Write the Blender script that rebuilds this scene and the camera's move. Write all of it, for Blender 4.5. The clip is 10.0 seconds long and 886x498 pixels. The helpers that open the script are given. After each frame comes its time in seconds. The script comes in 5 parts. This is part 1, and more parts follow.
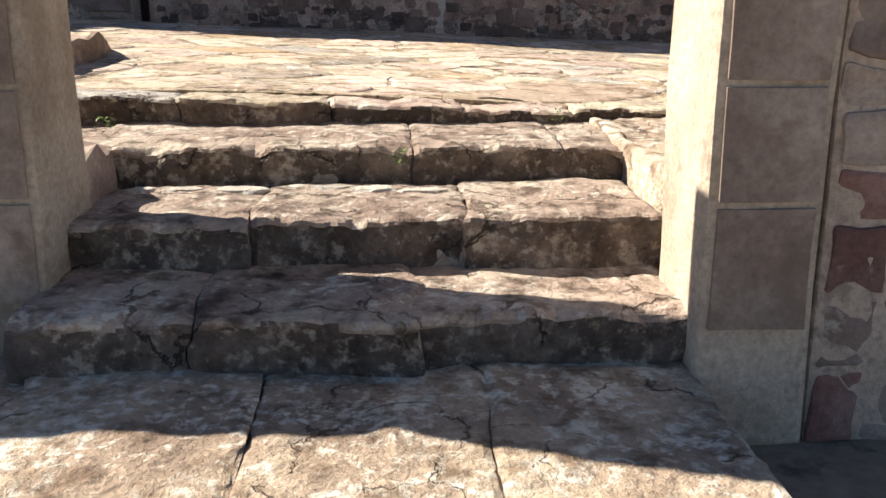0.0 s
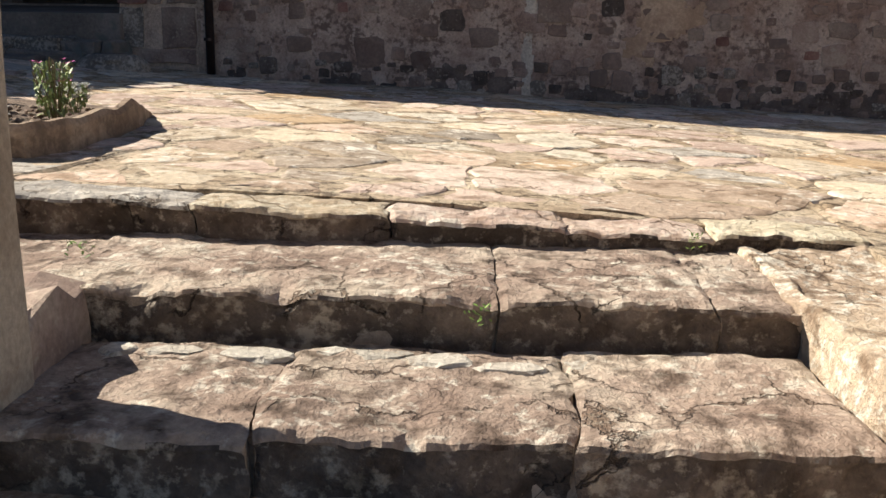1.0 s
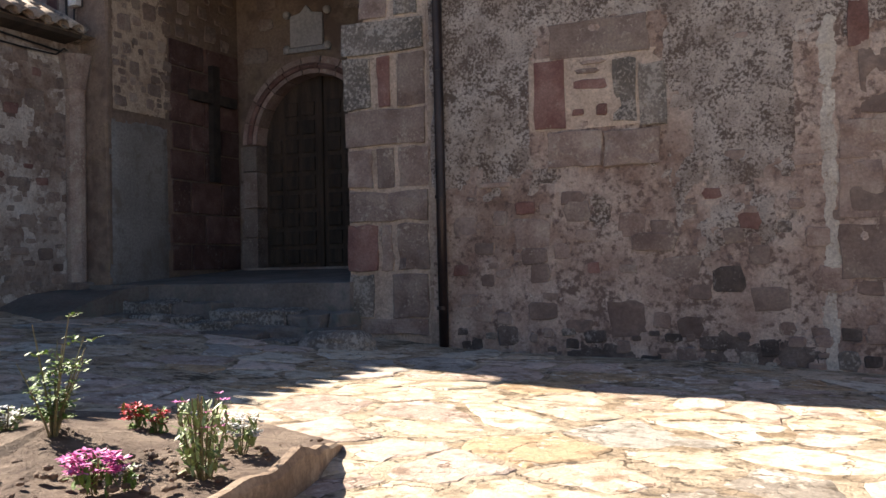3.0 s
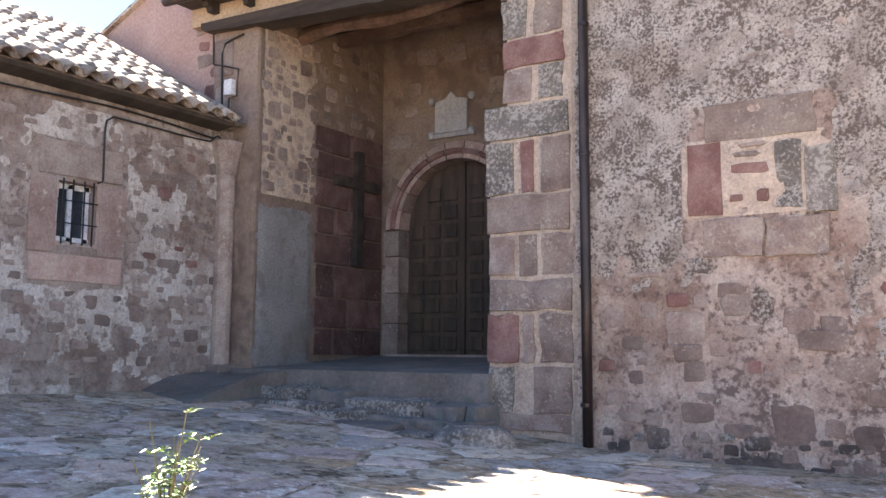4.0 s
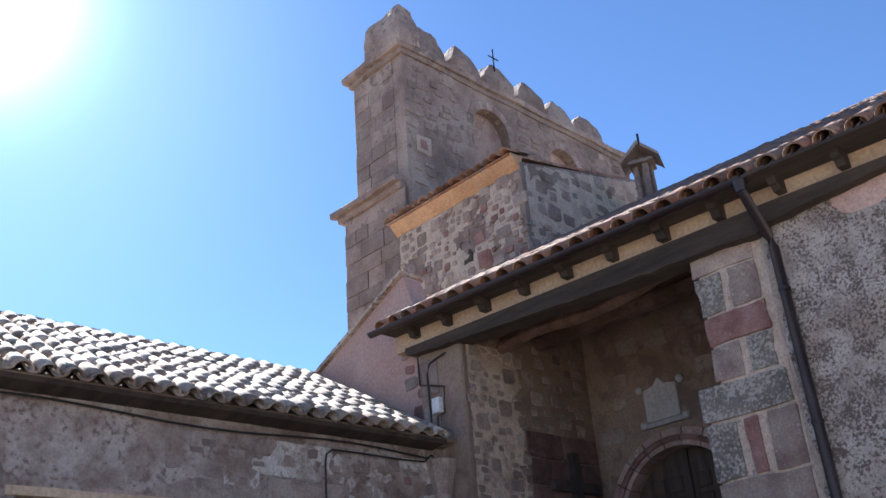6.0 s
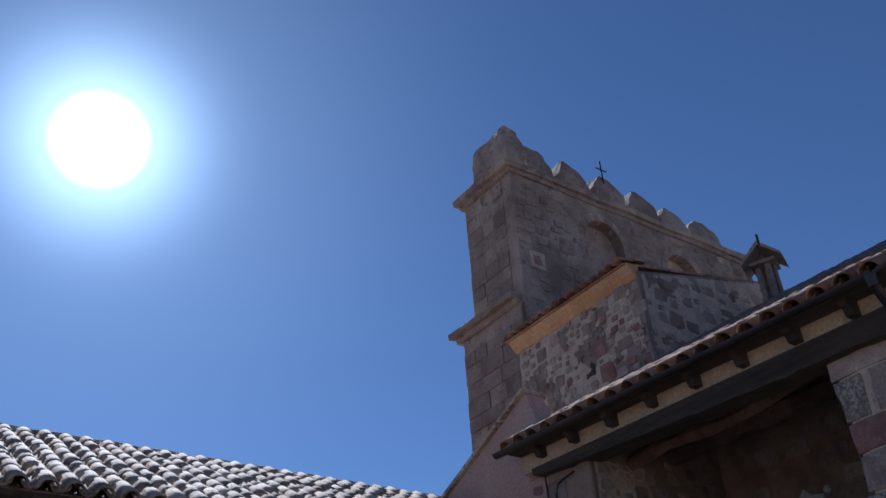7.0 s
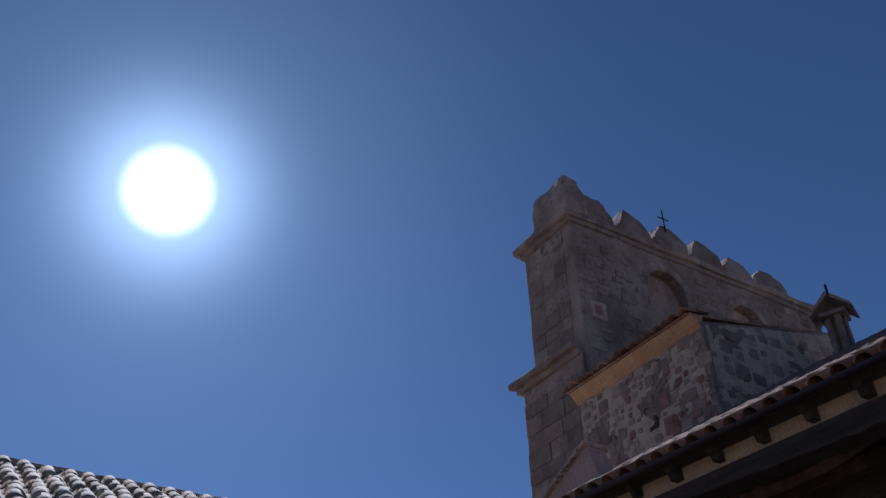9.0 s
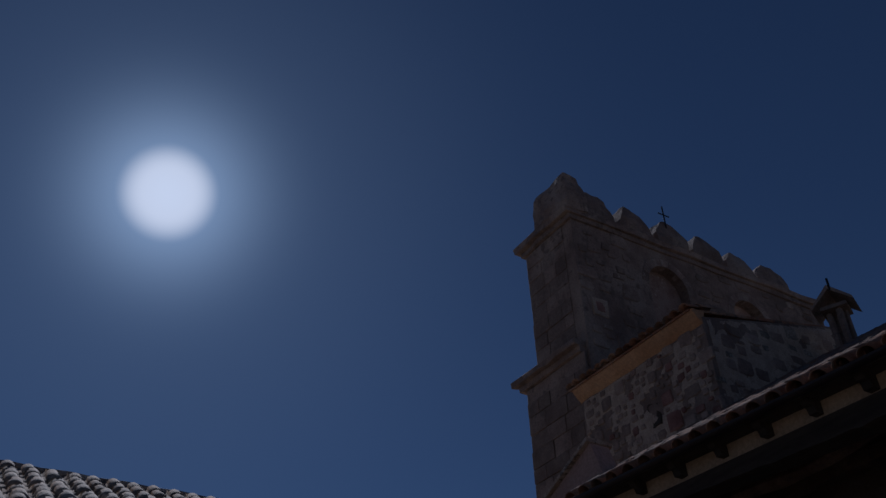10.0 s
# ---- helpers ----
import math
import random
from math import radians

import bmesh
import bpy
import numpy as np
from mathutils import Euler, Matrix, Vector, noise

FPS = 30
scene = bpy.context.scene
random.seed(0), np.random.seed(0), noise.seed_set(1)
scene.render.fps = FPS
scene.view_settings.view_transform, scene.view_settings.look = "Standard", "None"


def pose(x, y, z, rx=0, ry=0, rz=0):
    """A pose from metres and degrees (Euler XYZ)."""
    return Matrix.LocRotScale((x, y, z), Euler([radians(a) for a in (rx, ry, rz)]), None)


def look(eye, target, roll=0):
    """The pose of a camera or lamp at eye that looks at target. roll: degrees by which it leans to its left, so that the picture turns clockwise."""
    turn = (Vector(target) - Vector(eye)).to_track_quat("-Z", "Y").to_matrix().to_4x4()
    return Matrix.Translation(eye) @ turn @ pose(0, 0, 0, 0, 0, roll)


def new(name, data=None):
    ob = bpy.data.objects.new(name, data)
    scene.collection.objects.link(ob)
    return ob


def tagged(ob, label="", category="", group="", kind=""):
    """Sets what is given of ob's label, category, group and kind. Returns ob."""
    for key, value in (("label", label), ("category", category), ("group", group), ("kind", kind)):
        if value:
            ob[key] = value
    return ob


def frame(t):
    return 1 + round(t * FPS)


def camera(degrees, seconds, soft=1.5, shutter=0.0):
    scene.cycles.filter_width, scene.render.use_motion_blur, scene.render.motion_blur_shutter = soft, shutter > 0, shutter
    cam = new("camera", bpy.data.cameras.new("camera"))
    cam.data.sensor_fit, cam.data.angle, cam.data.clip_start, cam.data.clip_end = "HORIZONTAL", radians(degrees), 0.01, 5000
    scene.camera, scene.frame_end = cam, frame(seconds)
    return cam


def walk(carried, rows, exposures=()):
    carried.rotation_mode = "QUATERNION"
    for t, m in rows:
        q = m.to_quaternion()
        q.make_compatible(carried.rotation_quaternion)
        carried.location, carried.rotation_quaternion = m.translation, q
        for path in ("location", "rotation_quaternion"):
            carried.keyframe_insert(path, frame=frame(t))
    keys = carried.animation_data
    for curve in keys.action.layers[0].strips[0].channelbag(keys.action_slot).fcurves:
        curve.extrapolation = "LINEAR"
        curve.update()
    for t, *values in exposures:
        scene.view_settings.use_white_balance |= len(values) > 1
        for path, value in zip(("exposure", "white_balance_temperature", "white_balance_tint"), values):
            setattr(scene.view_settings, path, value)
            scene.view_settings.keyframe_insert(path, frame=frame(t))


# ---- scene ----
cam = camera(51.4, 10.0)

PATH = [
    (0, (1.982, 1.085, 1.530), (1.843, 3.008, 0.997), -0.02),
    (0.5, (1.924, 1.805, 1.569), (1.710, 3.736, 1.093), 0.71),
    (1, (1.798, 2.406, 1.672), (1.499, 4.334, 1.229), 1.14),
    (1.5, (1.761, 2.894, 1.836), (1.415, 4.835, 1.498), -1.01),
    (2, (1.606, 3.472, 1.911), (1.105, 5.397, 1.712), -2.15),
    (2.5, (1.394, 3.965, 2.014), (0.795, 5.870, 1.901), -0.83),
    (3, (1.272, 4.405, 2.099), (0.444, 6.225, 2.138), -1.10),
    (3.2, (1.252, 4.546, 2.112), (0.312, 6.308, 2.213), -0.31),
    (4.3, (0.994, 4.838, 2.199), (-0.123, 6.476, 2.462), 0.05),
    (4.5, (0.960, 4.833, 2.200), (-0.171, 6.453, 2.508), -0.69),
    (5, (0.960, 4.833, 2.200), (-0.236, 6.369, 2.657), -1.27),
    (5.5, (0.960, 4.833, 2.200), (-0.273, 6.257, 2.871), -3.20),
    (6, (0.960, 4.833, 2.200), (-0.326, 6.101, 3.059), -4.44),
    (6.2, (0.960, 4.833, 2.200), (-0.340, 6.039, 3.125), -4.89),
    (7.3, (0.960, 4.833, 2.200), (-0.381, 5.772, 3.346), -3.30),
    (7.5, (0.960, 4.833, 2.200), (-0.384, 5.730, 3.379), -2.71),
    (8, (0.960, 4.833, 2.200), (-0.406, 5.668, 3.398), -1.63),
    (8.5, (0.960, 4.833, 2.200), (-0.400, 5.681, 3.396), -1.25),
    (9, (0.960, 4.833, 2.200), (-0.394, 5.699, 3.390), -1.58),
    (9.5, (0.960, 4.833, 2.200), (-0.396, 5.698, 3.389), -2.05),
    (10, (0.960, 4.833, 2.200), (-0.396, 5.698, 3.388), -2.29),
]
walk(cam, [(t, look(e, g, r)) for t, e, g, r in PATH],
     exposures=[(0, 1.16, 6850, 11), (1.0, 0.88, 6900, 10), (1.5, 0.56, 6950, 11), (2.2, 0.48, 6950, 11), (2.5, 0.70, 6900, 12), (3.0, 1.53, 6950, 13), (3.2, 1.86, 6900, 12), (4.3, 3.44, 6750, 15), (4.8, 3.58, 6650, 16), (5.5, 3.12, 6250, 18),
                (6.2, 1.50, 5500, 9), (7.3, 0.32, 5250, 15), (8.5, -0.06, 5250, 16), (9.2, -0.10, 5250, 16), (9.7, -0.40, 5250, 16), (10.0, -1.72, 5250, 17)])

# ---- light ----
SUN = Vector((-0.772, 0.180, 0.608)).normalized()
SUN_EL = math.asin(SUN.z)
SUN_AZ = math.atan2(SUN.x, SUN.y)

world = bpy.data.worlds.new("sky")
scene.world = world
world.use_nodes = True
wn, wl = world.node_tree.nodes, world.node_tree.links
wn.clear()
sky = wn.new("ShaderNodeTexSky")
sky.sky_type = "NISHITA"
sky.sun_disc = False
sky.sun_elevation, sky.sun_rotation = SUN_EL, SUN_AZ
sky.air_density, sky.dust_density, sky.ozone_density = 1.0, 0.05, 4.0
sky.altitude = 1800
bg = wn.new("ShaderNodeBackground")
bg.inputs["Strength"].default_value = 0.051
wl.new(sky.outputs[0], bg.inputs["Color"])
# sun glare painted into the sky: oversized disc and haze, slightly off the lamp
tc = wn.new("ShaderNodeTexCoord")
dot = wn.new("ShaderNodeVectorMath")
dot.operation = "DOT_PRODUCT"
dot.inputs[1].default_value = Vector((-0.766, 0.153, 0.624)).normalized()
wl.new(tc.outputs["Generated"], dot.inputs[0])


def sky_math(op, a, b):
    n = wn.new("ShaderNodeMath")
    n.operation = op
    for k, v in enumerate((a, b)):
        if isinstance(v, (int, float)):
            n.inputs[k].default_value = v
        else:
            wl.new(v, n.inputs[k])
    return n.outputs[0]


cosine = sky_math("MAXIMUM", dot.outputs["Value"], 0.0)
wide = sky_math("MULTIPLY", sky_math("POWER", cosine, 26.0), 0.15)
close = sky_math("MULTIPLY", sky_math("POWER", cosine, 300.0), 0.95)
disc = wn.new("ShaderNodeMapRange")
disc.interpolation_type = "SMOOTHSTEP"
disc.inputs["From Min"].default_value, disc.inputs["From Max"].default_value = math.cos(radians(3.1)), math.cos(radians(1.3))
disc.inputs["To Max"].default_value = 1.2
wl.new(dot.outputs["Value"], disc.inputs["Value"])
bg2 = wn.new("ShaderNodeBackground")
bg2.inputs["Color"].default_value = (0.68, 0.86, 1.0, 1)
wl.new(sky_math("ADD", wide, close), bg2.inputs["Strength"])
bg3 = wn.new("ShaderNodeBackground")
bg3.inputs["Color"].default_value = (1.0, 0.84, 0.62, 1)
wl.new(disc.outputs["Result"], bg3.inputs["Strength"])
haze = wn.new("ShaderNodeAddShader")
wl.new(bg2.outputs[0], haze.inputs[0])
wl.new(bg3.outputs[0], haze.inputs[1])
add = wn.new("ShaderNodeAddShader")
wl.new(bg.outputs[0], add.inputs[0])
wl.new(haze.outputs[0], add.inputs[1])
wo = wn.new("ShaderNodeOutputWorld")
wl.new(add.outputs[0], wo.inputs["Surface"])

sun = new("sun", bpy.data.lights.new("sun", "SUN"))
sun.data.energy, sun.data.angle, sun.data.color = 5.0, radians(0.53), (1.0, 0.94, 0.84)
sun.matrix_world = look(SUN * 60, (0, 0, 0))


# ---- materials ----
def surface(name, cols, scale=1.2, grain=26.0, spots=None, spot_amount=0.5, spot_scale=18.0, bump=0.4, rough=0.9, metal=0.0,
            vary=0.25, stretch=(1, 1, 1), per="object", stain=None, stain_scale=0.55, tints=None, spot_soft=0.10, cracks=0.0):
    """Weathered surface: three colours over a broad noise, fine grain, spots of lichen or pitting, and relief."""
    m = bpy.data.materials.new(name)
    m.use_nodes = True
    nt, ln = m.node_tree.nodes, m.node_tree.links
    bsdf = nt["Principled BSDF"]
    bsdf.inputs["Roughness"].default_value = rough
    bsdf.inputs["Metallic"].default_value = metal
    geo = nt.new("ShaderNodeNewGeometry")
    mp = nt.new("ShaderNodeMapping")
    mp.inputs["Scale"].default_value = stretch
    ln.new(geo.outputs["Position"], mp.inputs["Vector"])

    def noise_tex(s, detail, r=0.6):
        n = nt.new("ShaderNodeTexNoise")
        n.inputs["Scale"].default_value, n.inputs["Detail"].default_value, n.inputs["Roughness"].default_value = s, detail, r
        ln.new(mp.outputs[0], n.inputs["Vector"])
        return n

    def mixed(kind, fac, a, b):
        x = nt.new("ShaderNodeMix")
        x.data_type, x.blend_type = "RGBA", kind
        for key, val in ((0, fac), (6, a), (7, b)):
            if isinstance(val, (int, float)):
                x.inputs[key].default_value = val
            elif isinstance(val, tuple):
                x.inputs[key].default_value = (*val, 1)
            else:
                ln.new(val, x.inputs[key])
        return x.outputs[2]

    broad, fine = noise_tex(scale, 5), noise_tex(grain, 6, 0.7)
    cr = nt.new("ShaderNodeValToRGB")
    ce = cr.color_ramp.elements
    ce[0].position, ce[0].color = 0.36, (*cols[0], 1)
    ce[1].position, ce[1].color = 0.64, (*cols[-1], 1)
    if len(cols) > 2:
        e = ce.new(0.5)
        e.color = (*cols[1], 1)
    ln.new(broad.outputs["Fac"], cr.inputs["Fac"])
    # per-piece shift of the colour
    if per == "object":
        rnd = nt.new("ShaderNodeObjectInfo").outputs["Random"]
    else:
        rnd = geo.outputs["Random Per Island"]
    val = nt.new("ShaderNodeMapRange")
    val.inputs["To Min"].default_value, val.inputs["To Max"].default_value = 1 - vary, 1 + vary * 0.6
    ln.new(rnd, val.inputs["Value"])
    hsv = nt.new("ShaderNodeHueSaturation")
    ln.new(val.outputs[0], hsv.inputs["Value"])
    base = cr.outputs["Color"]
    if tints:
        tr = nt.new("ShaderNodeValToRGB")
        tr.color_ramp.interpolation = "CONSTANT"
        te = tr.color_ramp.elements
        te[0].color = (*tints[0], 1)
        te[1].position, te[1].color = 1 / len(tints), (*tints[1], 1)
        for k in range(2, len(tints)):
            te.new(k / len(tints)).color = (*tints[k], 1)
        ln.new(rnd, tr.inputs["Fac"])
        base = mixed("MIX", 0.82, base, tr.outputs["Color"])
    ln.new(base, hsv.inputs["Color"])
    gr = nt.new("ShaderNodeMapRange")
    gr.inputs["From Min"].default_value, gr.inputs["From Max"].default_value = 0.3, 0.7
    gr.inputs["To Min"].default_value, gr.inputs["To Max"].default_value = 0.68, 1.2
    ln.new(fine.outputs["Fac"], gr.inputs["Value"])
    col = mixed("MULTIPLY", 1.0, hsv.outputs["Color"], gr.outputs[0])
    if spots:
        sp = noise_tex(spot_scale, 4, 0.65)
        br = noise_tex(spot_scale * 0.13, 2)
        sm = nt.new("ShaderNodeMath")
        sm.operation = "MULTIPLY_ADD"
        ln.new(br.outputs["Fac"], sm.inputs[0])
        sm.inputs[1].default_value = 0.5
        ln.new(sp.outputs["Fac"], sm.inputs[2])
        th = nt.new("ShaderNodeMapRange")
        lo = 0.98 - 0.45 * spot_amount
        th.inputs["From Min"].default_value, th.inputs["From Max"].default_value = lo - spot_soft / 3, lo + spot_soft
        ln.new(sm.outputs[0], th.inputs["Value"])
        col = mixed("MIX", th.outputs[0], col, spots)
    if stain:
        st = noise_tex(stain_scale, 4)
        tm = nt.new("ShaderNodeMapRange")
        tm.inputs["From Min"].default_value, tm.inputs["From Max"].default_value = 0.5, 0.66
        ln.new(st.outputs["Fac"], tm.inputs["Value"])
        col = mixed("MIX", tm.outputs[0], col, mixed("MULTIPLY", 1.0, col, stain))
    crack = None
    if cracks:
        # wandering hairline cracks and flaked edges, broken off here and there
        wob = nt.new("ShaderNodeVectorMath")
        wob.operation = "MULTIPLY_ADD"
        ln.new(noise_tex(5.0, 5).outputs["Color"], wob.inputs[0])
        wob.inputs[1].default_value = (0.3, 0.3, 0.3)
        ln.new(mp.outputs[0], wob.inputs[2])
        vor = nt.new("ShaderNodeTexVoronoi")
        vor.feature = "DISTANCE_TO_EDGE"
        vor.inputs["Scale"].default_value = cracks
        ln.new(wob.outputs[0], vor.inputs["Vector"])
        gate = nt.new("ShaderNodeMapRange")
        gate.inputs["From Min"].default_value, gate.inputs["From Max"].default_value = 0.46, 0.60
        gate.inputs["To Min"].default_value, gate.inputs["To Max"].default_value = 0.0, 0.010 * cracks
        ln.new(noise_tex(3.1, 3).outputs["Fac"], gate.inputs["Value"])
        less = nt.new("ShaderNodeMath")
        less.operation = "SUBTRACT"
        ln.new(gate.outputs[0], less.inputs[0])
        ln.new(vor.outputs["Distance"], less.inputs[1])
        cm = nt.new("ShaderNodeMapRange")
        cm.inputs["From Min"].default_value, cm.inputs["From Max"].default_value = 0.0, 0.006 * cracks
        ln.new(less.outputs[0], cm.inputs["Value"])
        crack = cm.outputs[0]
        col = mixed("MIX", crack, col, mixed("MULTIPLY", 1.0, col, (0.45, 0.40, 0.36)))
    ln.new(col, bsdf.inputs["Base Color"])
    if bump:
        hb = nt.new("ShaderNodeMath")
        hb.operation = "MULTIPLY_ADD"
        ln.new(noise_tex(grain * 0.35, 6, 0.7).outputs["Fac"], hb.inputs[0])
        hb.inputs[1].default_value = 1.6
        ln.new(fine.outputs["Fac"], hb.inputs[2])
        bp = nt.new("ShaderNodeBump")
        bp.inputs["Strength"].default_value, bp.inputs["Distance"].default_value = bump, 0.02
        height = hb.outputs[0]
        if crack:
            dig = nt.new("ShaderNodeMath")
            dig.operation = "MULTIPLY_ADD"
            ln.new(crack, dig.inputs[0])
            dig.inputs[1].default_value = -1.2
            ln.new(height, dig.inputs[2])
            height = dig.outputs[0]
        ln.new(height, bp.inputs["Height"])
        ln.new(bp.outputs[0], bsdf.inputs["Normal"])
    return m


PLASTER = surface("weathered_plaster", [(0.42, 0.29, 0.23), (0.61, 0.475, 0.395), (0.74, 0.62, 0.525)], 2.6, 30, (0.21, 0.15, 0.125), 0.42, 13, 1.2, spot_soft=0.10,
                  stain=(0.72, 0.66, 0.62))
PLASTER_COAT = surface("lichened_plaster", [(0.54, 0.45, 0.385), (0.75, 0.66, 0.58), (0.86, 0.78, 0.70)], 3.6, 44, (0.19, 0.145, 0.12), 0.51, 30, 1.5, spot_soft=0.10,
                       stain=(0.82, 0.77, 0.72), stain_scale=0.8)
PLASTER_H = surface("house_plaster", [(0.34, 0.25, 0.20), (0.50, 0.40, 0.335), (0.66, 0.57, 0.50)], 2.3, 30, (0.24, 0.17, 0.14), 0.36, 15, 1.1, spot_soft=0.09,
                    stain=(0.75, 0.69, 0.65))
LIMEWASH = surface("old_limewash", [(0.54, 0.455, 0.39), (0.70, 0.615, 0.54), (0.80, 0.73, 0.655)], 3.0, 34, (0.36, 0.28, 0.23), 0.45, 14, 1.1, spot_soft=0.12)
RENDER_BROWN = surface("brown_render", [(0.27, 0.205, 0.165), (0.345, 0.275, 0.225), (0.42, 0.345, 0.29)], 1.6, 26, (0.22, 0.16, 0.125), 0.32, 5, 0.4, vary=0.05, stain=(0.8, 0.76, 0.72), stain_scale=2.0)
PORCH_MORTAR = surface("porch_mortar", [(0.35, 0.26, 0.195), (0.45, 0.35, 0.265), (0.52, 0.42, 0.325)], 2.5, 30, (0.28, 0.2, 0.155), 0.35, 9, 0.8)
OCHRE_PATCH = surface("ochre_mortar", [(0.40, 0.285, 0.20), (0.50, 0.375, 0.27), (0.56, 0.44, 0.33)], 1.6, 26, (0.34, 0.24, 0.18), 0.25, 7, 0.4, vary=0.05)
STONE_DARK = surface("dark_rubble_stone", [(0.09, 0.07, 0.06), (0.15, 0.118, 0.10), (0.21, 0.17, 0.145)], 3, 36, (0.34, 0.30, 0.26), 0.22, 20, 0.6, vary=0.35)
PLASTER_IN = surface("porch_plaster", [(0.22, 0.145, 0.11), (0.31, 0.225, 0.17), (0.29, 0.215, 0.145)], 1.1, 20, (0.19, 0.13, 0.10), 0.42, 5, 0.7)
PILLAR = surface("pillar_render", [(0.42, 0.335, 0.25), (0.54, 0.45, 0.35), (0.60, 0.52, 0.42)], 2.2, 40, (0.32, 0.26, 0.2), 0.25, 9, 0.4)
MORTAR = surface("mortar", [(0.44, 0.345, 0.27), (0.58, 0.475, 0.38)], 3, 30, (0.33, 0.26, 0.21), 0.3, 14, bump=0.8)
MORTAR_P = surface("plaza_joint", [(0.40, 0.305, 0.21), (0.54, 0.43, 0.31), (0.67, 0.57, 0.43)], 3.4, 30, (0.17, 0.13, 0.09), 0.36, 11, 1.3, stain=(0.6, 0.54, 0.46), stain_scale=2.6, cracks=3.2)
STONE_RED = surface("red_sandstone", [(0.19, 0.09, 0.075), (0.25, 0.135, 0.112), (0.31, 0.19, 0.162)], 3, 40, (0.32, 0.25, 0.2), 0.12, 20, 0.4, vary=0.3)
STONE_GREY = surface("grey_sandstone", [(0.24, 0.17, 0.14), (0.33, 0.25, 0.21), (0.40, 0.325, 0.265)], 3, 36, (0.42, 0.37, 0.3), 0.22, 18, 0.4, vary=0.3)
STONE_LICHEN = surface("lichen_stone", [(0.15, 0.13, 0.11), (0.26, 0.225, 0.19)], 3, 36, (0.40, 0.36, 0.31), 0.5, 26, 0.6)
STONE_TOWER = surface("tower_stone", [(0.185, 0.13, 0.107), (0.275, 0.205, 0.17), (0.345, 0.275, 0.228)], 1.0, 20, (0.17, 0.13, 0.11), 0.35, 6, 0.5, vary=0.25)
FLAG_TINTS = ((0.66, 0.46, 0.27), (0.60, 0.45, 0.38), (0.72, 0.61, 0.46), (0.52, 0.495, 0.45), (0.70, 0.54, 0.46), (0.78, 0.71, 0.58), (0.50, 0.38, 0.29), (0.71, 0.57, 0.42), (0.42, 0.35, 0.28), (0.66, 0.51, 0.43), (0.76, 0.64, 0.48), (0.74, 0.60, 0.51), (0.29, 0.26, 0.22), (0.63, 0.47, 0.36))
STONE_PAVE = surface("paving_stone", [(0.42, 0.305, 0.225), (0.60, 0.46, 0.34), (0.70, 0.59, 0.46)], 2.6, 34, (0.76, 0.71, 0.62), 0.32, 12, 0.7, vary=0.16, tints=FLAG_TINTS, stain=(0.50, 0.45, 0.39), stain_scale=5.0, cracks=2.4)
STONE_STEP = surface("step_stone", [(0.33, 0.235, 0.185), (0.50, 0.385, 0.31), (0.62, 0.52, 0.42)], 2.4, 30, (0.74, 0.68, 0.58), 0.32, 17, 1.2, vary=0.12, stain=(0.30, 0.265, 0.24), stain_scale=7, cracks=2.2)
# dark tone for step fronts: specked lichen plus shade put into the colour
STONE_RISER = surface("shaded_lichen_stone", [(0.12, 0.093, 0.076), (0.20, 0.155, 0.128), (0.31, 0.245, 0.20)], 5.0, 34, (0.54, 0.47, 0.39), 0.36, 19, 1.3, vary=0.15, stain=(0.6, 0.55, 0.5), stain_scale=6, cracks=2.2)
PAVE_GREY = surface("grey_slab", [(0.34, 0.315, 0.29), (0.47, 0.44, 0.40)], 3, 34, (0.66, 0.62, 0.56), 0.5, 18, 1.0, vary=0.04, stain=(0.6, 0.56, 0.52), stain_scale=9, cracks=2.6)
PAVE_TAN = surface("tan_slab", [(0.44, 0.35, 0.25), (0.56, 0.455, 0.33), (0.62, 0.53, 0.40)], 3, 34, (0.68, 0.62, 0.5), 0.38, 16, 1.0, vary=0.04, stain=(0.62, 0.57, 0.5), stain_scale=9, cracks=2.6)
PAVE_PINK = surface("pink_slab", [(0.52, 0.39, 0.325), (0.63, 0.50, 0.42), (0.68, 0.57, 0.48)], 3, 34, (0.72, 0.65, 0.56), 0.3, 16, 0.8, vary=0.04, stain=(0.7, 0.64, 0.58), stain_scale=9, cracks=2.6)
PAVE_CREAM = surface("cream_slab", [(0.62, 0.54, 0.40), (0.74, 0.67, 0.52)], 3, 34, (0.50, 0.42, 0.3), 0.35, 16, 0.9, vary=0.04, stain=(0.7, 0.65, 0.58), stain_scale=9, cracks=2.6)
# bounced light is put into this ochre, making it more orange
ORANGE = surface("bounce_warmed_ochre", [(0.42, 0.235, 0.125), (0.54, 0.335, 0.19)], 1.5, 20, (0.4, 0.26, 0.16), 0.2, 6, 0.25)
KERB = surface("kerb_stone", [(0.25, 0.17, 0.118), (0.36, 0.26, 0.185), (0.46, 0.36, 0.27)], 3, 30, (0.2, 0.145, 0.105), 0.36, 10, 0.8)
PALE_MORTAR = surface("pale_mortar", [(0.56, 0.51, 0.44), (0.70, 0.66, 0.58)], 5, 40, (0.35, 0.29, 0.23), 0.3, 18, 0.8)
STONE_LANDING = surface("landing_stone", [(0.36, 0.265, 0.195), (0.52, 0.40, 0.295), (0.62, 0.50, 0.37)], 2.4, 30, (0.78, 0.73, 0.63), 0.44, 20, 1.1, vary=0.1, stain=(0.48, 0.43, 0.39), stain_scale=8, cracks=2.2)
STONE_PINK = surface("pink_sandstone", [(0.34, 0.22, 0.18), (0.44, 0.31, 0.26), (0.48, 0.36, 0.30)], 2.5, 34, (0.5, 0.42, 0.35), 0.2, 12, 0.4)
